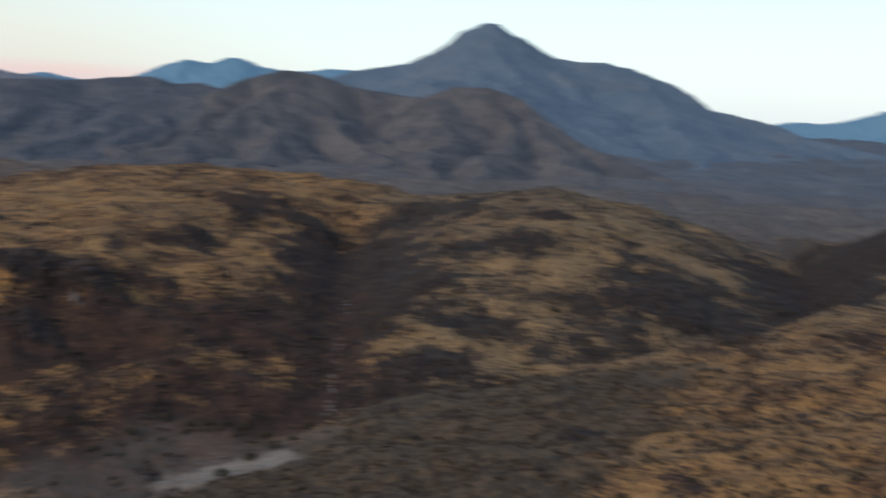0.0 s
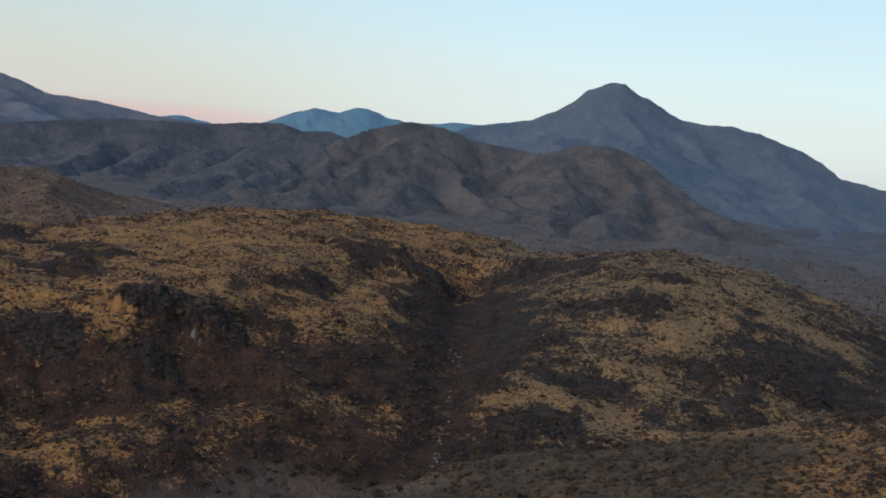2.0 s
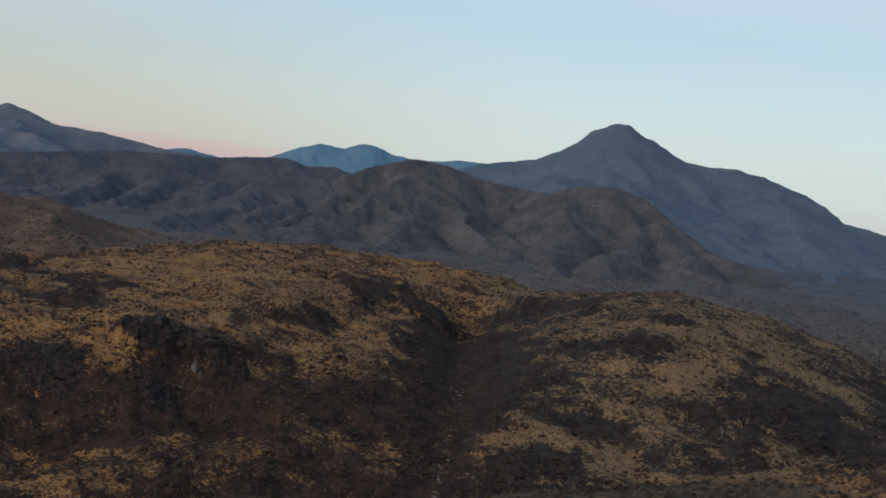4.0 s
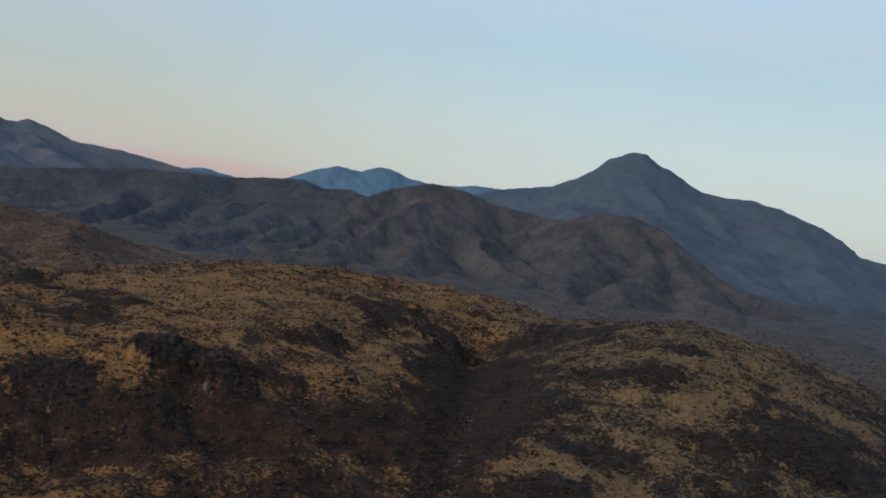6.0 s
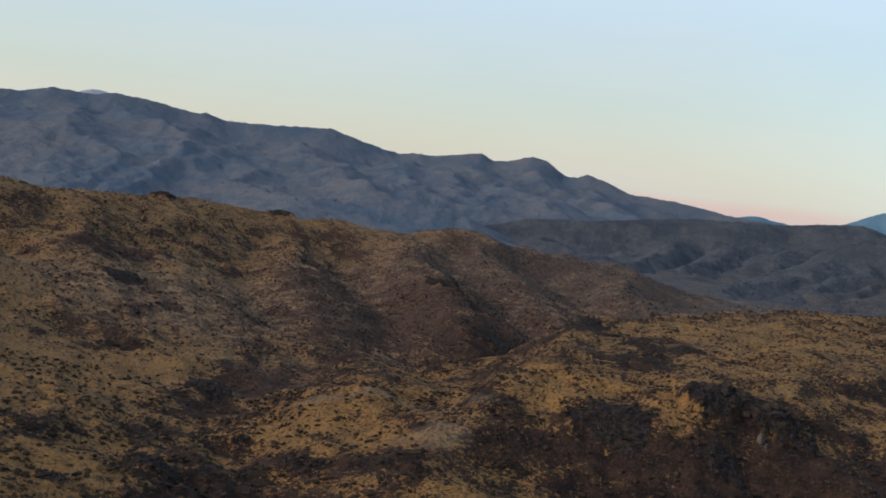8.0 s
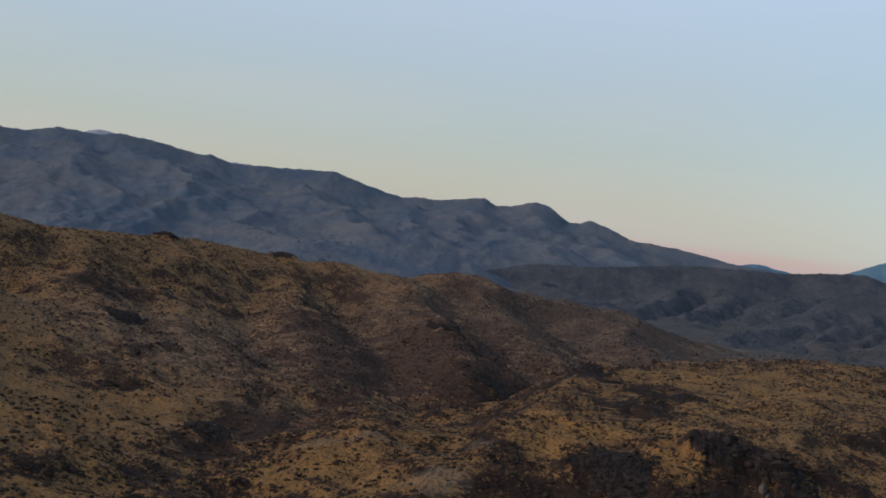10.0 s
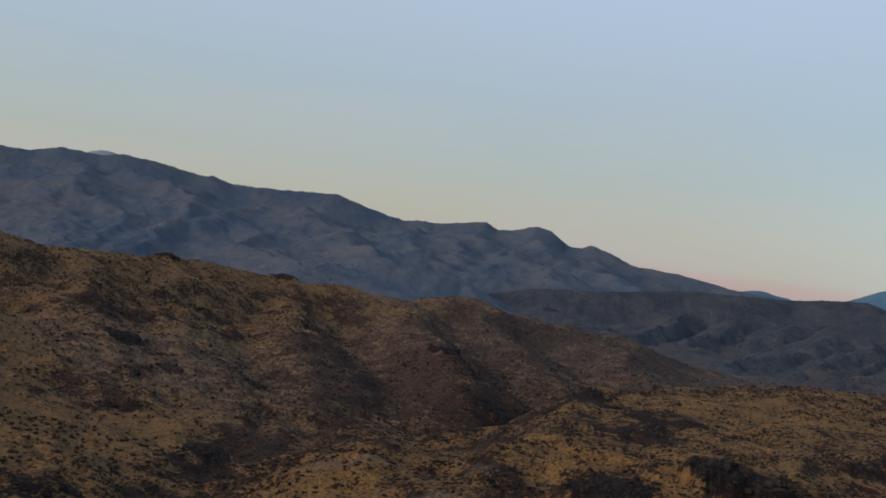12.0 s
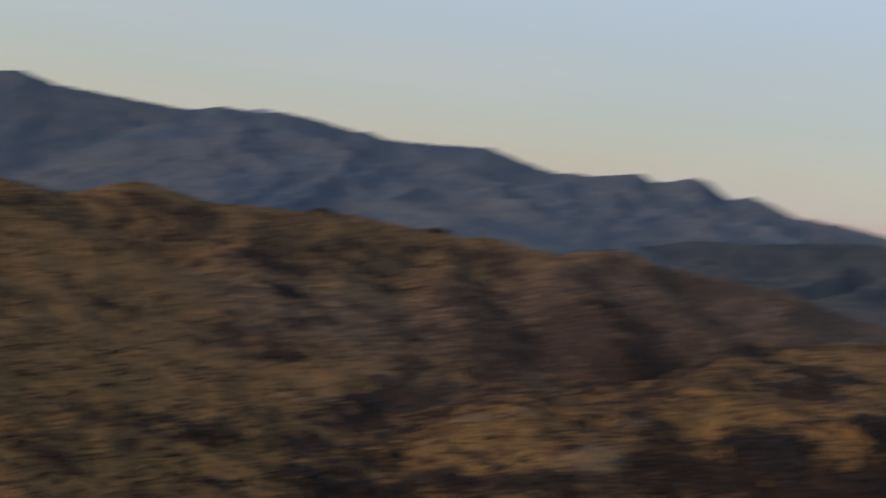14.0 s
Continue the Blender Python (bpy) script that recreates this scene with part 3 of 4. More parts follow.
def mountain(name, label, crest, spurs, slope, rounding, width, depth, material, seed, fan, reach, base=0.0, steep=0.0, flank=0.42, blend=5.0):
    (ax, ay, az), (bx, by, bz) = crest[0], crest[-1]
    ux, uy = (bx - ax) / math.hypot(bx - ax, by - ay), (by - ay) / math.hypot(bx - ax, by - ay)

    def height(x, y):
        bend = fbm(x, y, width * 1.4, 4, seed + 40) * width * 0.5 * smooth(along(crest, x, y)[0], 0, width)
        z, d, s = crested(crest, x, y, steep or slope, rounding)
        for (sx, sy, sz), *rest in spurs:
            line = [(sx + 0.35 * (rest[0][0] - sx), sy + 0.35 * (rest[0][1] - sy), sz + 0.35 * (rest[0][2] - sz) - 8), *rest]
            z2, d2, s2 = ridge(line, x + bend, y + bend * 0.5, flank, 5.0)
            z = smax(z2, z, blend)
        grow = np.clip(d / width, 0, 1)
        z = z + flutes(d, x * ux + y * uy, x, y, width, depth * 0.8, width * 1.2, seed)
        z = z + flutes(d, x * ux + y * uy, x, y, width * 0.38, depth * 0.30, width * 0.9, seed + 60)
        z = z + grow * depth * 0.5 * (0.4 - 1.6 * np.abs(fbm(x, y, width * 0.6, 4, seed + 30, 0.55)))
        z = z + width * 0.017 * fbm(x, y, width * 0.16, 4, seed + 5, 0.7)
        return z + grow * depth * 0.25 * fbm(x, y, width * 0.2, 4, seed + 9, 0.6)

    def keep(x, y, z):
        return z > ground_height(x, y) - 6 - base

    ob = sheet(name, np.arange(fan[0], fan[1], fan[2]), np.arange(reach[0], reach[1], reach[2]), height, keep, None, material)
    SCRUBBED.append((ob, rounding))
    return tagged(ob, label, "mountain")


# the long ridge has its blue haze put into the base colours
LONG_RIDGE = mountain_material("hazed_ridge_scrub", (0.092, 0.130, 0.180), (0.156, 0.167, 0.188), 70, (0.172, 0.161, 0.154), 0.35, 0.8)
# the peak's blue is air haze tinted into the scrub colour
PEAK = mountain_material("hazed_peak_scrub", (0.084, 0.124, 0.168), (0.118, 0.154, 0.190), 60, (0.122, 0.136, 0.150), 0.4, 0.8)
HILLS = mountain_material("brown_grey_scrub", (0.064, 0.070, 0.080), (0.126, 0.120, 0.118), 30, (0.120, 0.106, 0.100), 0.75, 1.0)
# lower hills: dark scrub, lightened towards blue to carry some haze
DARK_HILLS = mountain_material("hazed_dark_scrub", (0.060, 0.072, 0.090), (0.108, 0.113, 0.122), 30, (0.100, 0.097, 0.096), 0.75, 1.0)
# horizon ranges: distance haze is mixed into their blue and pale base colours
FAR = mountain_material("far_haze_blue", (0.105, 0.205, 0.285), (0.12, 0.22, 0.30), 160, (0.11, 0.21, 0.29), 0.0)
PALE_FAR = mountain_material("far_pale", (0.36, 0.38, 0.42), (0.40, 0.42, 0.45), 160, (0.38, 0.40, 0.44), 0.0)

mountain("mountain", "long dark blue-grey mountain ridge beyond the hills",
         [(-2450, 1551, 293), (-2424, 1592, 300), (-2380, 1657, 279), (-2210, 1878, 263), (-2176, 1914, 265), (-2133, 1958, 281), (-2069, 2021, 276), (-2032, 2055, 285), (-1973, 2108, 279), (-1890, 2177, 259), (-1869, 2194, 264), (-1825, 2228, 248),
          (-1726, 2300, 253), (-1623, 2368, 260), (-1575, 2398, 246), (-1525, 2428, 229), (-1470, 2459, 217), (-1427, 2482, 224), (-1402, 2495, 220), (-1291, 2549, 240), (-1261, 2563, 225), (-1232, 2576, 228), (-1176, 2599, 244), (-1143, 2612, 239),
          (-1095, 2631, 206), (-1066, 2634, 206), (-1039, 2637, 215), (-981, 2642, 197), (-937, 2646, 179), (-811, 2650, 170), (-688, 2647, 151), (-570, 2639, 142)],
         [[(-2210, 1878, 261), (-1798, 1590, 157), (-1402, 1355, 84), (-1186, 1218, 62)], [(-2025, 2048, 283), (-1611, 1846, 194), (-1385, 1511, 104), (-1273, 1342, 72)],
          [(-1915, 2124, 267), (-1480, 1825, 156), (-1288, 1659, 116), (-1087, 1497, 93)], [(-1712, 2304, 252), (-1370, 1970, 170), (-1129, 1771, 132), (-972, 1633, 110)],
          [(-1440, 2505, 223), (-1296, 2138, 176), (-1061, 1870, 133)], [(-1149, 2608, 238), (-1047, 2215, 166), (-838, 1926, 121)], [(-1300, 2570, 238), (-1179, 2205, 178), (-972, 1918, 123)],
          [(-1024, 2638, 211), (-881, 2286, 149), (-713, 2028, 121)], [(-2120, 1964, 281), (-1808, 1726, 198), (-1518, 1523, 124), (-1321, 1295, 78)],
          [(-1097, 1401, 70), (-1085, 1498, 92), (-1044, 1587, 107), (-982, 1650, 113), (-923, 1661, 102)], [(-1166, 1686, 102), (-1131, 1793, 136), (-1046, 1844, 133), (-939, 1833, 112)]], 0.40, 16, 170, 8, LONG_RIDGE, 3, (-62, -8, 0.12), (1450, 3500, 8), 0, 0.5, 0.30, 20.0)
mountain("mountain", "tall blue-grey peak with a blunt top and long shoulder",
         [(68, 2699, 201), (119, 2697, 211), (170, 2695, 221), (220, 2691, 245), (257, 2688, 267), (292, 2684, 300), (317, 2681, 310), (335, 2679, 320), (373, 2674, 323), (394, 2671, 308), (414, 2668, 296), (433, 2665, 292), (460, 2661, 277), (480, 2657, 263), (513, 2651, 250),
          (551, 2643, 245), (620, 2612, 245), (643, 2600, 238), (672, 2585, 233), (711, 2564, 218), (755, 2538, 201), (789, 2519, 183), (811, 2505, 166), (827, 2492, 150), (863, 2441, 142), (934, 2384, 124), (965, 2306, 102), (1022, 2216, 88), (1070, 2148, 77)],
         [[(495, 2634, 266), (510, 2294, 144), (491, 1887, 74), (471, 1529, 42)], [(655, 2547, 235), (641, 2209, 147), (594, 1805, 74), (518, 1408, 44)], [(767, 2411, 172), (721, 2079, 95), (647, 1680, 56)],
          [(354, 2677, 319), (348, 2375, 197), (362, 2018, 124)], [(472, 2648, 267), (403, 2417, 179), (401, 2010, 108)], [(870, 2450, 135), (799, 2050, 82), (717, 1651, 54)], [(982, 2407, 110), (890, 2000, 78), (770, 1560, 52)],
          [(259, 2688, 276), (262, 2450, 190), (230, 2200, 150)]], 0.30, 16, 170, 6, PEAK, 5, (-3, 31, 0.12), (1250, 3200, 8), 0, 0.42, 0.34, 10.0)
mountain("mountain", "brown-grey cone-shaped hill with bare ridged flanks",
         [(-214, 1586, 90), (-162, 1642, 131), (-120, 1696, 152), (-68, 1699, 167), (-21, 1720, 163), (32, 1750, 148), (93, 1748, 141), (132, 1695, 137)],
         [[(-60, 1704, 164), (-1, 1600, 105), (46, 1449, 66), (70, 1328, 50)], [(-60, 1704, 163), (-114, 1556, 102), (-160, 1391, 67), (-189, 1236, 50)], [(-60, 1704, 163), (-73, 1568, 99), (-75, 1398, 65), (-86, 1247, 48)],
          [(64, 1739, 141), (83, 1598, 89), (95, 1417, 60), (99, 1256, 46)], [(-162, 1642, 131), (-176, 1510, 84), (-212, 1333, 60), (-219, 1200, 50)]], 0.46, 6, 90, 4, HILLS, 8, (-13, 9, 0.08), (1130, 2100, 4.5), 0, 0.85, 0.52)
mountain("mountain", "rounded brown-grey hill with a long descending shoulder",
         [(128, 1645, 137), (174, 1641, 155), (221, 1635, 156), (261, 1629, 145), (303, 1571, 109), (358, 1457, 64), (381, 1347, 42)],
         [[(171, 1641, 154), (151, 1563, 120), (131, 1424, 80), (112, 1245, 50)], [(234, 1633, 152), (229, 1513, 105), (200, 1335, 66), (169, 1188, 48)], [(271, 1607, 138), (280, 1504, 96), (288, 1350, 66), (291, 1185, 50)],
          [(306, 1570, 107), (360, 1456, 74), (395, 1322, 57), (413, 1180, 48)]], 0.46, 6, 90, 4, HILLS, 12, (0, 23, 0.08), (1100, 2000, 4.5), 0, 0.85, 0.52)
mountain("mountain", "low dark scrub-covered hills below the far ridge",
         [(-863, 1693, 78), (-794, 1781, 104), (-698, 1821, 111), (-583, 1913, 131), (-493, 1938, 136), (-424, 2006, 139), (-336, 2022, 150), (-303, 2027, 151), (-267, 2033, 141), (-223, 2038, 145), (-177, 1992, 132)],
         [[(-803, 1777, 96), (-690, 1662, 73), (-585, 1543, 55), (-513, 1441, 48)], [(-554, 1880, 119), (-561, 1689, 80), (-528, 1468, 52)], [(-432, 1994, 133), (-458, 1803, 90), (-476, 1580, 58)], [(-303, 2027, 151), (-330, 1860, 110), (-380, 1690, 78)],
          [(-856, 1696, 81), (-763, 1575, 64), (-643, 1443, 50)]], 0.36, 14, 110, 6, DARK_HILLS, 14, (-32, -2, 0.1), (1250, 2400, 5.5), 0, 0.56, 0.40)
mountain("mountain", "dark rounded foothill with shallow gullies",
         [(-400, 1446, 40), (-304, 1571, 87), (-260, 1629, 122), (-257, 1630, 121), (-193, 1639, 124)],
         [[(-263, 1619, 118), (-287, 1472, 80), (-311, 1314, 60), (-315, 1189, 48)], [(-211, 1647, 118), (-234, 1502, 84), (-262, 1324, 60)]], 0.40, 12, 80, 5, DARK_HILLS, 17, (-20, -3, 0.09), (1130, 1950, 5), 0, 0.62, 0.46)
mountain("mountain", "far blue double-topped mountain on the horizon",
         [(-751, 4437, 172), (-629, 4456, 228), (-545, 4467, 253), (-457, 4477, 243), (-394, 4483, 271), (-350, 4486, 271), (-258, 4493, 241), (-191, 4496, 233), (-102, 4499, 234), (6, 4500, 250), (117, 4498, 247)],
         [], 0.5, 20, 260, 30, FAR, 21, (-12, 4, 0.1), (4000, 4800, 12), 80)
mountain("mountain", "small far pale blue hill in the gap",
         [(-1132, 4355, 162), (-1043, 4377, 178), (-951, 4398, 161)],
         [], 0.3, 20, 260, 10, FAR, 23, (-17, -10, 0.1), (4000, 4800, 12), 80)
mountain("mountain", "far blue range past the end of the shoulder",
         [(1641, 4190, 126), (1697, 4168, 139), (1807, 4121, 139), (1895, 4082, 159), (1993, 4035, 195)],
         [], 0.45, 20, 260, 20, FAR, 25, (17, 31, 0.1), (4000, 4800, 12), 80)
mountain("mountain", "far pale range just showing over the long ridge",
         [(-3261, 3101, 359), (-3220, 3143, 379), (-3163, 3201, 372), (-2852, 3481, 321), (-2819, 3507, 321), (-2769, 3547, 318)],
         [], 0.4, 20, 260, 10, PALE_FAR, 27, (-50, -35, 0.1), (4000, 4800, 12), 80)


# ---- scrub on the far slopes: small dark bushes and trees, also along the crests ----


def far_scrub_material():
    k = Mat("hazed_far_scrub")
    # blue-grey base colours imitate the haze in front of these bushes
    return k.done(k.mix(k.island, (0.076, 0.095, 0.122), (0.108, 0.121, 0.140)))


FAR_SCRUB = far_scrub_material()
OCTA = np.array([(1, 0, 0.3), (0, 1, 0.3), (-1, 0, 0.3), (0, -1, 0.3), (0, 0, 1), (0, 0, -0.4)])
OCTA_FACES = np.array([(0, 1, 4), (1, 2, 4), (2, 3, 4), (3, 0, 4), (1, 0, 5), (2, 1, 5), (3, 2, 5), (0, 3, 5)])
for (ob, _), count, low, high in zip(SCRUBBED, (11000, 8000, 8000, 7000, 8000, 4000), (0.9, 0.9, 0.5, 0.5, 0.7, 0.6), (2.2, 2.0, 1.6, 1.6, 1.8, 1.6)):
    rng = np.random.default_rng(count)
    co = np.zeros(len(ob.data.vertices) * 3, np.float32)
    ob.data.vertices.foreach_get("co", co)
    co = co.reshape(-1, 3)
    spot = co[rng.integers(0, len(co), count)].astype(float)
    spot[:, :2] += rng.normal(0, 1.5, (count, 2))
    thick = fbm(spot[:, 0], spot[:, 1], 90, 3, 64) > rng.uniform(-0.35, 0.30, count)
    spot = spot[thick]
    n = len(spot)
    size = low + (high - low) * rng.random(n) ** 3
    w = OCTA[None] * size[:, None, None] * rng.uniform(0.7, 1.3, (n, 6, 1))
    verts = (w + spot[:, None, :]).reshape(-1, 3)
    faces = (OCTA_FACES[None] + 6 * np.arange(n)[:, None, None]).reshape(-1, 3)
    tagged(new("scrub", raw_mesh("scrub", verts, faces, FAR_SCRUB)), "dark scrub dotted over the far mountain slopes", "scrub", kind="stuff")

# ---- shrubs, stones and rocks ----


def blob_shapes(count, flat, seed):
    """Rough lumps of 12 corners and 20 faces."""
    rng = np.random.default_rng(seed)
    g = (1 + 5 ** 0.5) / 2
    v = np.array([(-1, g, 0), (1, g, 0), (-1, -g, 0), (1, -g, 0), (0, -1, g), (0, 1, g), (0, -1, -g), (0, 1, -g), (g, 0, -1), (g, 0, 1), (-g, 0, -1), (-g, 0, 1)], float)
    v /= np.linalg.norm(v[0])
    out = []
    for _ in range(count):
        w = v * (1 + rng.uniform(-0.48, 0.42, (12, 1)))
        w[:, 2] = w[:, 2] * flat + flat * 0.55
        out.append(w)
    return np.array(out)


LUMP_FACES = np.array([(0, 11, 5), (0, 5, 1), (0, 1, 7), (0, 7, 10), (0, 10, 11), (1, 5, 9), (5, 11, 4), (11, 10, 2), (10, 7, 6), (7, 1, 8),
                       (3, 9, 4), (3, 4, 2), (3, 2, 6), (3, 6, 8), (3, 8, 9), (4, 9, 5), (2, 4, 11), (6, 2, 10), (8, 6, 7), (9, 8, 1)])


def scatter(name, label, category, x, y, size, flat, material, seed, soft, plain=False):
    rng = np.random.default_rng(seed)
    shapes, form = blob_shapes(24, flat, seed), LUMP_FACES
    if plain:
        shapes, form = OCTA[None] * rng.uniform(0.7, 1.35, (24, 6, 1)) * (1, 1, flat * 1.4), OCTA_FACES
    corners = shapes.shape[1]
    z = ground_height(x, y)
    n = len(x)
    w = shapes[rng.integers(0, 24, n)] * size[:, None, None]
    w[:, :, 0] *= rng.uniform(0.8, 1.5, (n, 1))
    turn = rng.uniform(0, 2 * np.pi, n)
    c, s = np.cos(turn)[:, None], np.sin(turn)[:, None]
    wx, wy = w[:, :, 0] * c - w[:, :, 1] * s, w[:, :, 0] * s + w[:, :, 1] * c
    verts = np.stack([wx + x[:, None], wy + y[:, None], w[:, :, 2] + z[:, None] - 0.12], -1).reshape(-1, 3)
    faces = (form[None] + corners * np.arange(n)[:, None, None]).reshape(-1, 3)
    ob = new(name, raw_mesh(name, verts, faces, material, soft))
    return tagged(ob, label, category, kind="stuff")


def fan_points(count, near, far, seed):
    rng = np.random.default_rng(seed)
    r = np.sqrt(rng.uniform(near ** 2, far ** 2, count))
    a = np.radians(rng.uniform(-60, 31, count))
    return r * np.sin(a), r * np.cos(a), rng


for count, near, far, seed in ((72000, 215, 520, 5), (165000, 520, 980, 35), (52000, 980, 1230, 45)):
    x, y, rng = fan_points(count, near, far, seed)
    cover = ground_cover(x, y)
    likely = 0.27 + 0.10 * np.clip(cover["scrub"], 0, 1) - 0.9 * cover["sand"] + 0.2 * cover["brush"]
    likely = likely * (0.65 + 0.9 * fbm(x, y, 22, 2, 91))
    keep = rng.random(len(x)) < likely
    x, y = x[keep], y[keep]
    scatter("shrubs", "low dark dry shrubs dotted over golden grass", "shrub", x, y, 0.34 + 0.90 * rng.random(len(x)) ** 1.9, 0.62, SHRUB, seed + 1, False, near > 500)

x, y, rng = fan_points(70000, 215, 900, 15)
rocky = rockiness(x, y) * smooth(slope_of(x, y), 0.05, 0.4)
keep = rng.random(len(x)) < rocky * 0.55
x, y = x[keep], y[keep]
scatter("rocks", "dark weathered rocks strewn over the slopes", "rock", x, y, rng.random(len(x)) ** 3 * 1.0 + 0.3, 0.7, ROCK, 16, False)

rng = np.random.default_rng(25)
STONE_SPOTS = [(bx + rng.normal(0, 1.6), by + rng.normal(0, 3)) for bx, by in
               [(2 + 10 * q, 398 + 165 * q) for q in rng.random(150) ** 2.4] + [(-40 + rng.normal(0, 9), 384 + rng.normal(0, 6)) for _ in range(60)]]
sx, sy = np.array(STONE_SPOTS).T
d, bed, way, side = along(RAVINE, sx, sy)
sx = sx[d < 6]
sy = sy[d < 6]
scatter("stones", "pale water-worn stones along the dry ravine bed", "stone", sx, sy, rng.random(len(sx)) ** 2 * 0.5 + 0.2, 0.6, STONE, 26, False)


def part(name, bm, material, parent, label=""):
    mesh = bpy.data.meshes.new(name)
    bm.to_mesh(mesh)
    bm.free()
    mesh.materials.append(material)
    ob = new(name, mesh)
    ob.parent = parent
    return tagged(ob, label)


def height_at(px, py):
    return float(ground_height(np.array([float(px)]), np.array([float(py)]))[0])


def rock_form(size, seed):
    """A weathered, faceted boulder."""
    rnd = random.Random(seed)
    bm = bmesh.new()
    bmesh.ops.create_icosphere(bm, subdivisions=3, radius=1.0)
    cuts = []
    for _ in range(14):
        n = Vector((rnd.uniform(-1, 1), rnd.uniform(-1, 1), rnd.uniform(-0.4, 1))).normalized()
        cuts.append((n, rnd.uniform(0.5, 0.85)))
    shift = Vector((rnd.uniform(-50, 50), rnd.uniform(-50, 50), 0))
    for v in bm.verts:
        p = v.co.copy()
        p *= 1 + 0.30 * noise.noise(p * 1.4 + shift)
        for n, d in cuts:
            over = p.dot(n) - d
            if over > 0:
                p -= n * over * 0.9
        p *= 1 + 0.16 * noise.noise(p * 4 + shift)
        v.co = Vector((p.x * size[0], p.y * size[1], p.z * size[2]))
    return bm


def rock_outcrop(label, px, py, stones, material, seed):
    """stones: offsets in metres and half sizes of the boulders that make up the outcrop."""
    base = new("rock_outcrop")
    base.location = (px, py, height_at(px, py))
    tagged(base, label, "rock", group="rock outcrops on the hills")
    rnd = random.Random(seed)
    for i, (dx, dy, w, h) in enumerate(stones):
        lump = part("boulder", rock_form((w * 0.8, w * rnd.uniform(0.55, 0.8), h * 0.7), seed * 31 + i), material, base)
        lump.location = (dx, dy, height_at(px + dx, py + dy) - base.location.z - h * 0.12)
        lump.rotation_euler = (rnd.uniform(-0.15, 0.15), rnd.uniform(-0.15, 0.15), rnd.uniform(0, 6))
    return base


rock_outcrop("large dark domed rock outcrop on the hill brow", -107, 471,
             [(-13, -3, 6, 3.5), (-8, -4, 4, 2.6), (8, 0, 6, 3.2), (13, -2, 5, 2.6), (-17, -2, 4, 2.2), (2, -5, 4, 2.4), (20, -5, 4, 2.0), (-9, 1, 5, 2.6), (10, 4, 5, 2.4)], ROCK, 1)
rock_outcrop("pale split slab below the dark outcrop", -97, 460, [(0, 0, 3.0, 6.5), (2.6, -1.6, 2.0, 3.4)], PALE_ROCK, 2)
# place, spread, largest boulder, how many
OUTCROPS = [(100, 558, 13, 3.4, 7), (49, 519, 10, 2.6, 6), (141, 508, 16, 5.0, 8), (156, 500, 12, 4.5, 6), (-4, 662, 11, 5.0, 7), (39, 448, 12, 3.2, 6),
            (-270, 304, 9, 3.2, 6), (-149, 436, 15, 4.2, 8), (-106, 438, 10, 3.0, 6), (-269, 260, 8, 2.2, 6), (-468, 494, 14, 3.5, 7), (-388, 728, 12, 4.5, 7),
            (73, 313, 8, 2.0, 5), (61, 251, 7, 1.8, 5), (-325, 402, 12, 3.0, 7), (-299, 640, 16, 3.0, 8), (-635, 700, 14, 5.0, 6), (-590, 800, 12, 4.0, 5)]
for i, (ox, oy, spread, big, many) in enumerate(OUTCROPS):
    rnd = random.Random(100 + i)
    stones = [(rnd.uniform(-spread, spread), rnd.uniform(-spread, spread) * 0.5, big * rnd.uniform(0.3, 0.75), big * rnd.uniform(0.18, 0.4)) for _ in range(many)]
    rock_outcrop("dark weathered rock outcrop among dry grass", ox, oy, stones, ROCK, 10 + i)
for i, (ox, oy, spread, big, many) in enumerate([(-255, 231, 5, 2.0, 5), (-255, 254, 6, 1.6, 5), (-410, 370, 12, 1.6, 8), (-192, 386, 8, 1.5, 6), (27, 278, 2, 0.9, 3)]):
    rnd = random.Random(200 + i)
    stones = [(rnd.uniform(-spread, spread), rnd.uniform(-spread, spread) * 0.5, big * rnd.uniform(0.4, 1), big * rnd.uniform(0.2, 0.45)) for _ in range(many)]
    rock_outcrop("low pale rock slabs breaking through the grass", ox, oy, stones, PALE_ROCK, 60 + i)


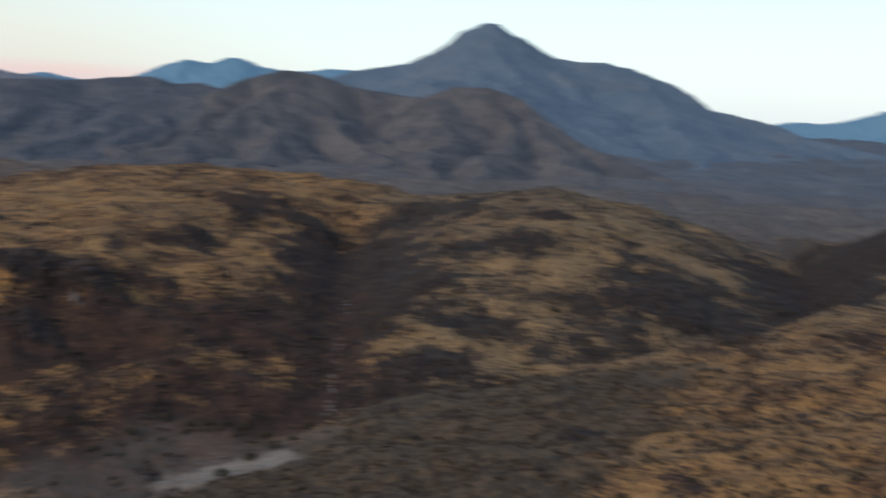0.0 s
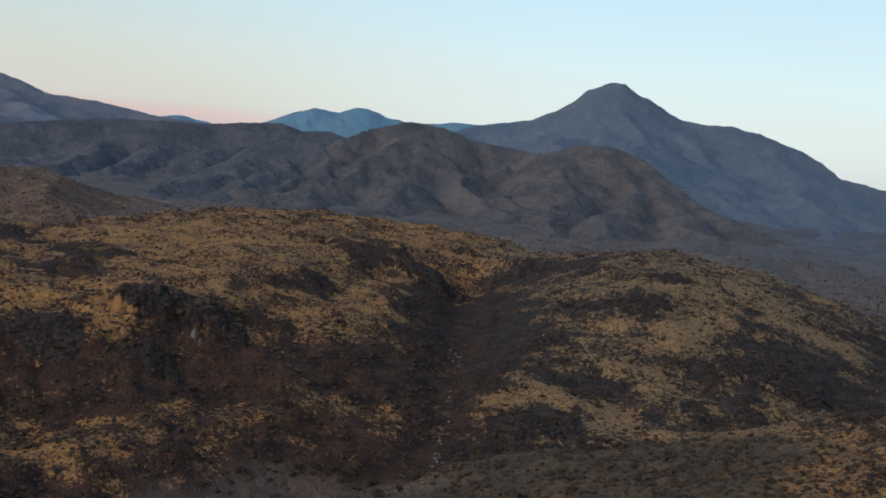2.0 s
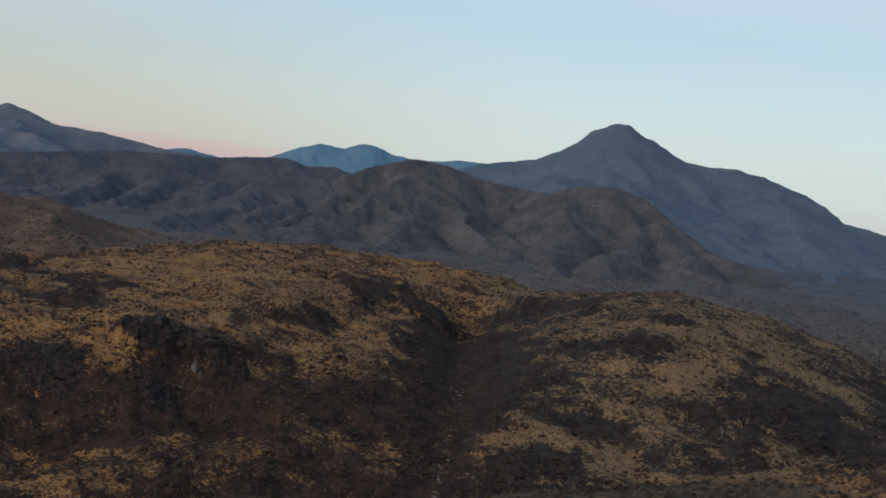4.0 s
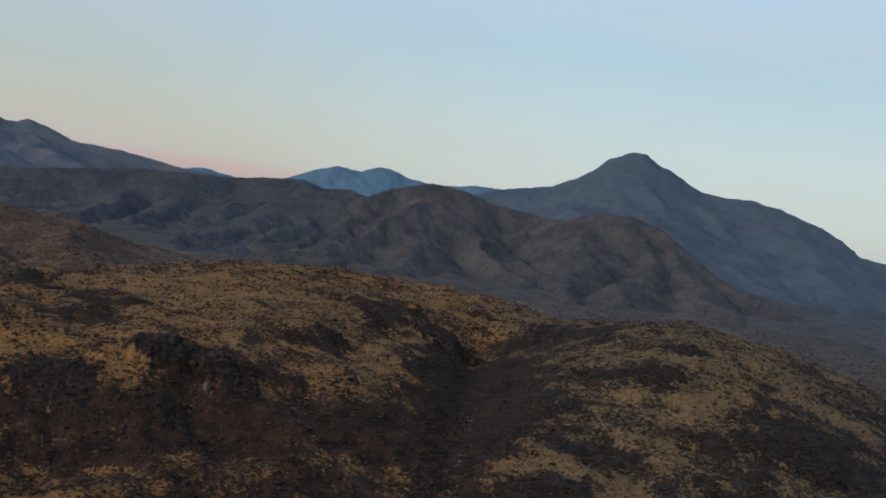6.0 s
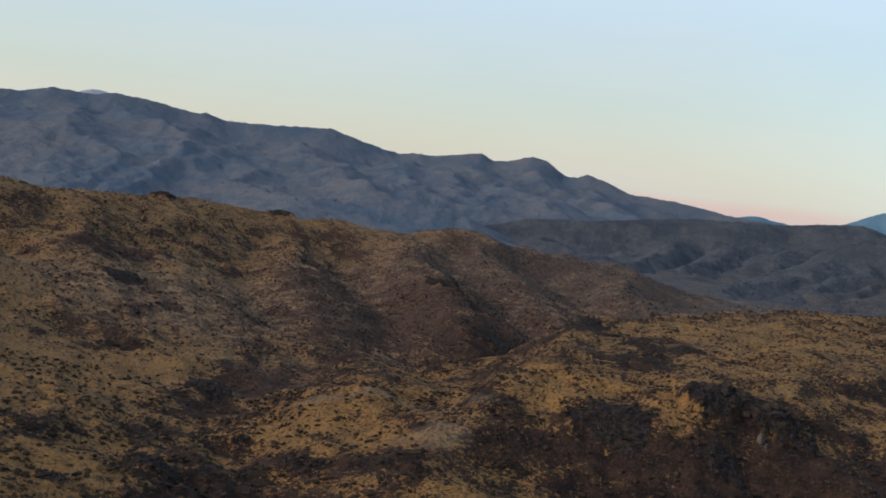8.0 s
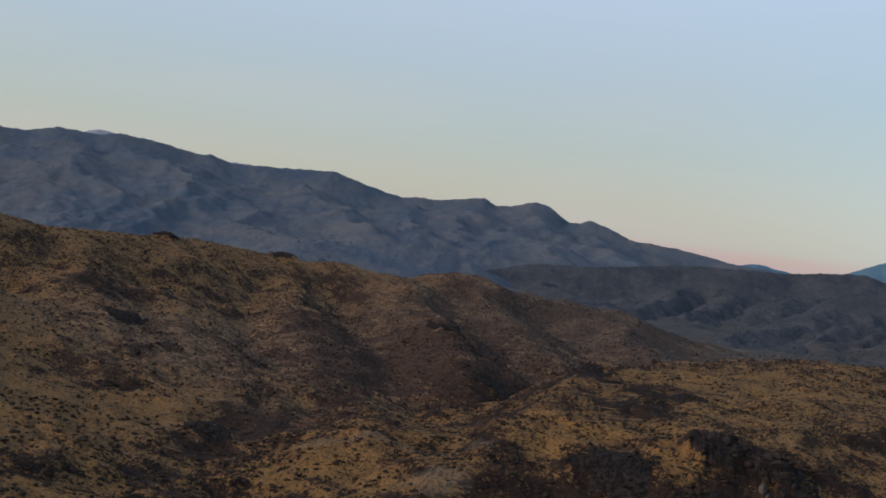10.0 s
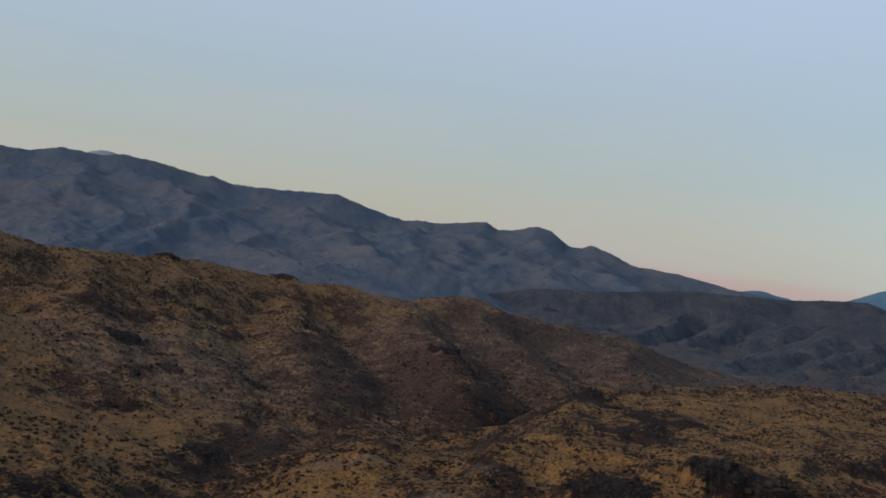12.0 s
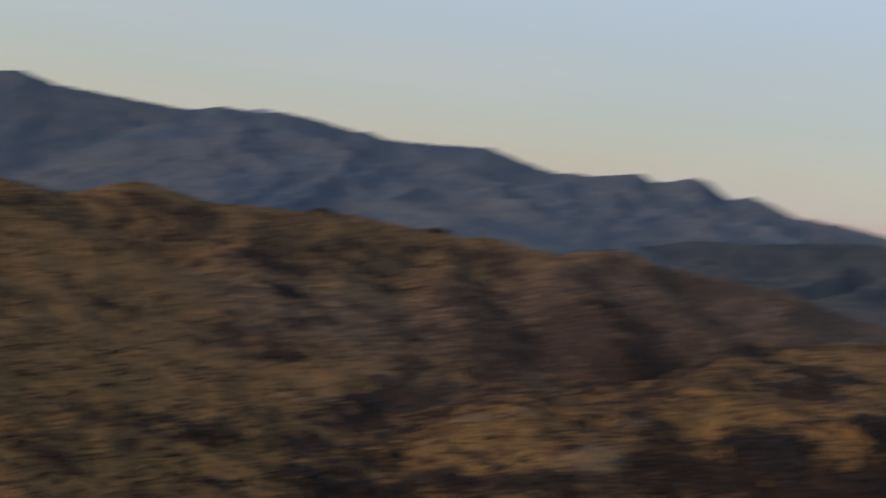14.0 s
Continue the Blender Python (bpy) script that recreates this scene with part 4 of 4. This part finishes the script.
def bush(seed, wide, tall):
    """Several stems and a ragged crown of small leaf clumps."""
    rnd = random.Random(seed)
    base = new("bush")
    stems = []
    bm = bmesh.new()
    for _ in range(420):
        a, r, h = rnd.uniform(0, 6.283), rnd.random() ** 0.6, rnd.random()
        hollow = 1 - (h * 2 - 0.9) ** 2 * 0.55
        c = Vector((math.cos(a) * r * wide * hollow, math.sin(a) * r * wide * hollow, tall * (0.15 + 0.85 * h * (1 - 0.25 * r))))
        c += noise.noise_vector(c * 0.9 + Vector((seed, 0, 0))) * 0.5
        u = Vector((rnd.uniform(-1, 1), rnd.uniform(-1, 1), rnd.uniform(-1, 1))).normalized()
        w = u.orthogonal().normalized()
        n = u.cross(w)
        size = rnd.uniform(0.16, 0.36)
        q = [bm.verts.new(c + w * size), bm.verts.new(c + n * size * 0.7 + u * 0.08), bm.verts.new(c - w * size), bm.verts.new(c - n * size * 0.7)]
        bm.faces.new(q)
    tagged(part("foliage", bm, LEAVES, base), kind="stuff")
    for k in range(4):
        bm = bmesh.new()
        a = k * 1.57 + rnd.uniform(-0.4, 0.4)
        foot, top = Vector((0.15 * math.cos(a), 0.15 * math.sin(a), -0.3)), Vector((wide * 0.6 * math.cos(a), wide * 0.6 * math.sin(a), tall * 0.75))
        rings = []
        for j in range(4):
            q = j / 3
            c, rad = foot.lerp(top, q) + Vector((0, 0, 0.3 * math.sin(q * 3.1))), 0.11 * (1 - 0.75 * q)
            rings.append([bm.verts.new(c + Vector((rad * math.cos(b), rad * math.sin(b), 0))) for b in (0, 1.57, 3.14, 4.71)])
        for lo, hi in zip(rings, rings[1:]):
            for j in range(4):
                bm.faces.new((lo[j], lo[(j + 1) % 4], hi[(j + 1) % 4], hi[j]))
        part("stem", bm, BARK, base)
    return tagged(base, "dark green bush beside the dry river bed", "bush", group="bushes by the river bed")


BUSH_FORMS = [(1, 1.9, 2.6), (2, 2.6, 3.2), (3, 1.4, 1.8)]
BUSH_SPOTS = [(-38, 399), (-26, 402), (-33, 401), (-62, 384), (-15, 384), (-8, 391), (-52, 396), (-22, 376), (-72, 372), (-3, 401), (-30, 364), (-44, 397), (-18, 399), (-80, 380)]
made = [bush(*f) for f in BUSH_FORMS]
for i, (bx, by) in enumerate(BUSH_SPOTS):
    m = pose(bx, by, height_at(bx, by) - 0.1, 0, 0, i * 47)
    if i < len(made):
        made[i].matrix_basis = m
    else:
        copy_thing(made[i % len(made)], m)


def shrub(seed, wide, tall):
    """A low dry shrub: a ragged mound of twig clumps on short stems."""
    rnd = random.Random(seed)
    base = new("shrub")
    bm = bmesh.new()
    for _ in range(130):
        a, r, h = rnd.uniform(0, 6.283), rnd.random() ** 0.55, rnd.random()
        c = Vector((math.cos(a) * r * wide, math.sin(a) * r * wide, tall * h * (1 - 0.55 * r * r)))
        u = Vector((rnd.uniform(-1, 1), rnd.uniform(-1, 1), rnd.uniform(-0.3, 1))).normalized()
        w = u.orthogonal().normalized()
        size = rnd.uniform(0.10, 0.24)
        bm.faces.new([bm.verts.new(c + w * size), bm.verts.new(c + u * size * 1.3), bm.verts.new(c - w * size)])
    tagged(part("foliage", bm, SHRUB, base), kind="stuff")
    for k in range(3):
        bm = bmesh.new()
        a = k * 2.1 + rnd.uniform(-0.4, 0.4)
        foot, top = Vector((0.06 * math.cos(a), 0.06 * math.sin(a), -0.2)), Vector((wide * 0.5 * math.cos(a), wide * 0.5 * math.sin(a), tall * 0.7))
        rings = []
        for c, rad in ((foot, 0.05), (foot.lerp(top, 0.5), 0.035), (top, 0.015)):
            rings.append([bm.verts.new(c + Vector((rad * math.cos(b), rad * math.sin(b), 0))) for b in (0, 2.1, 4.2)])
        for lo, hi in zip(rings, rings[1:]):
            for j in range(3):
                bm.faces.new((lo[j], lo[(j + 1) % 3], hi[(j + 1) % 3], hi[j]))
        part("stem", bm, BARK, base)
    return tagged(base, "low dark dry shrub standing in golden grass", "shrub", group="shrubs on the near slopes")


forms = [shrub(11, 0.9, 1.0), shrub(12, 1.3, 1.2), shrub(13, 0.7, 0.7), shrub(14, 1.6, 1.5)]
rnd = random.Random(77)
spots = []
while len(spots) < 240:
    if rnd.random() < 0.5:
        a, r = radians(rnd.uniform(6, 29)), rnd.uniform(235, 380)
    else:
        a, r = radians(rnd.uniform(-56, -28)), rnd.uniform(285, 430)
    spots.append((r * math.sin(a), r * math.cos(a)))
for i, (bx, by) in enumerate(spots):
    m = pose(bx, by, height_at(bx, by) - 0.05, 0, 0, rnd.uniform(0, 360))
    if i < len(forms):
        forms[i].matrix_basis = m
    else:
        copy_thing(forms[rnd.randrange(4)], m)

# a small pale-roofed hut far off on the foot of the long ridge
hut = new("hut")
hut.location = (-1258, 825, height_at(-1258, 825))
hut.rotation_euler = (0, 0, 0.99)
tagged(hut, "small far hut with a pale flat roof", "hut")
bm = bmesh.new()
bmesh.ops.create_cube(bm, size=1.0)
bmesh.ops.scale(bm, vec=(11, 6, 3.6), verts=bm.verts)
bmesh.ops.translate(bm, vec=(0, 0, 1.4), verts=bm.verts)
part("wall", bm, PALE_ROCK, hut)
bm = bmesh.new()
bmesh.ops.create_cube(bm, size=1.0)
bmesh.ops.scale(bm, vec=(12, 7, 0.5), verts=bm.verts)
bmesh.ops.translate(bm, vec=(0, 0, 3.45), verts=bm.verts)
bmesh.ops.bevel(bm, geom=bm.edges, offset=0.08, segments=1, affect="EDGES")
part("roof", bm, PALE_FAR, hut, "pale metal roof")
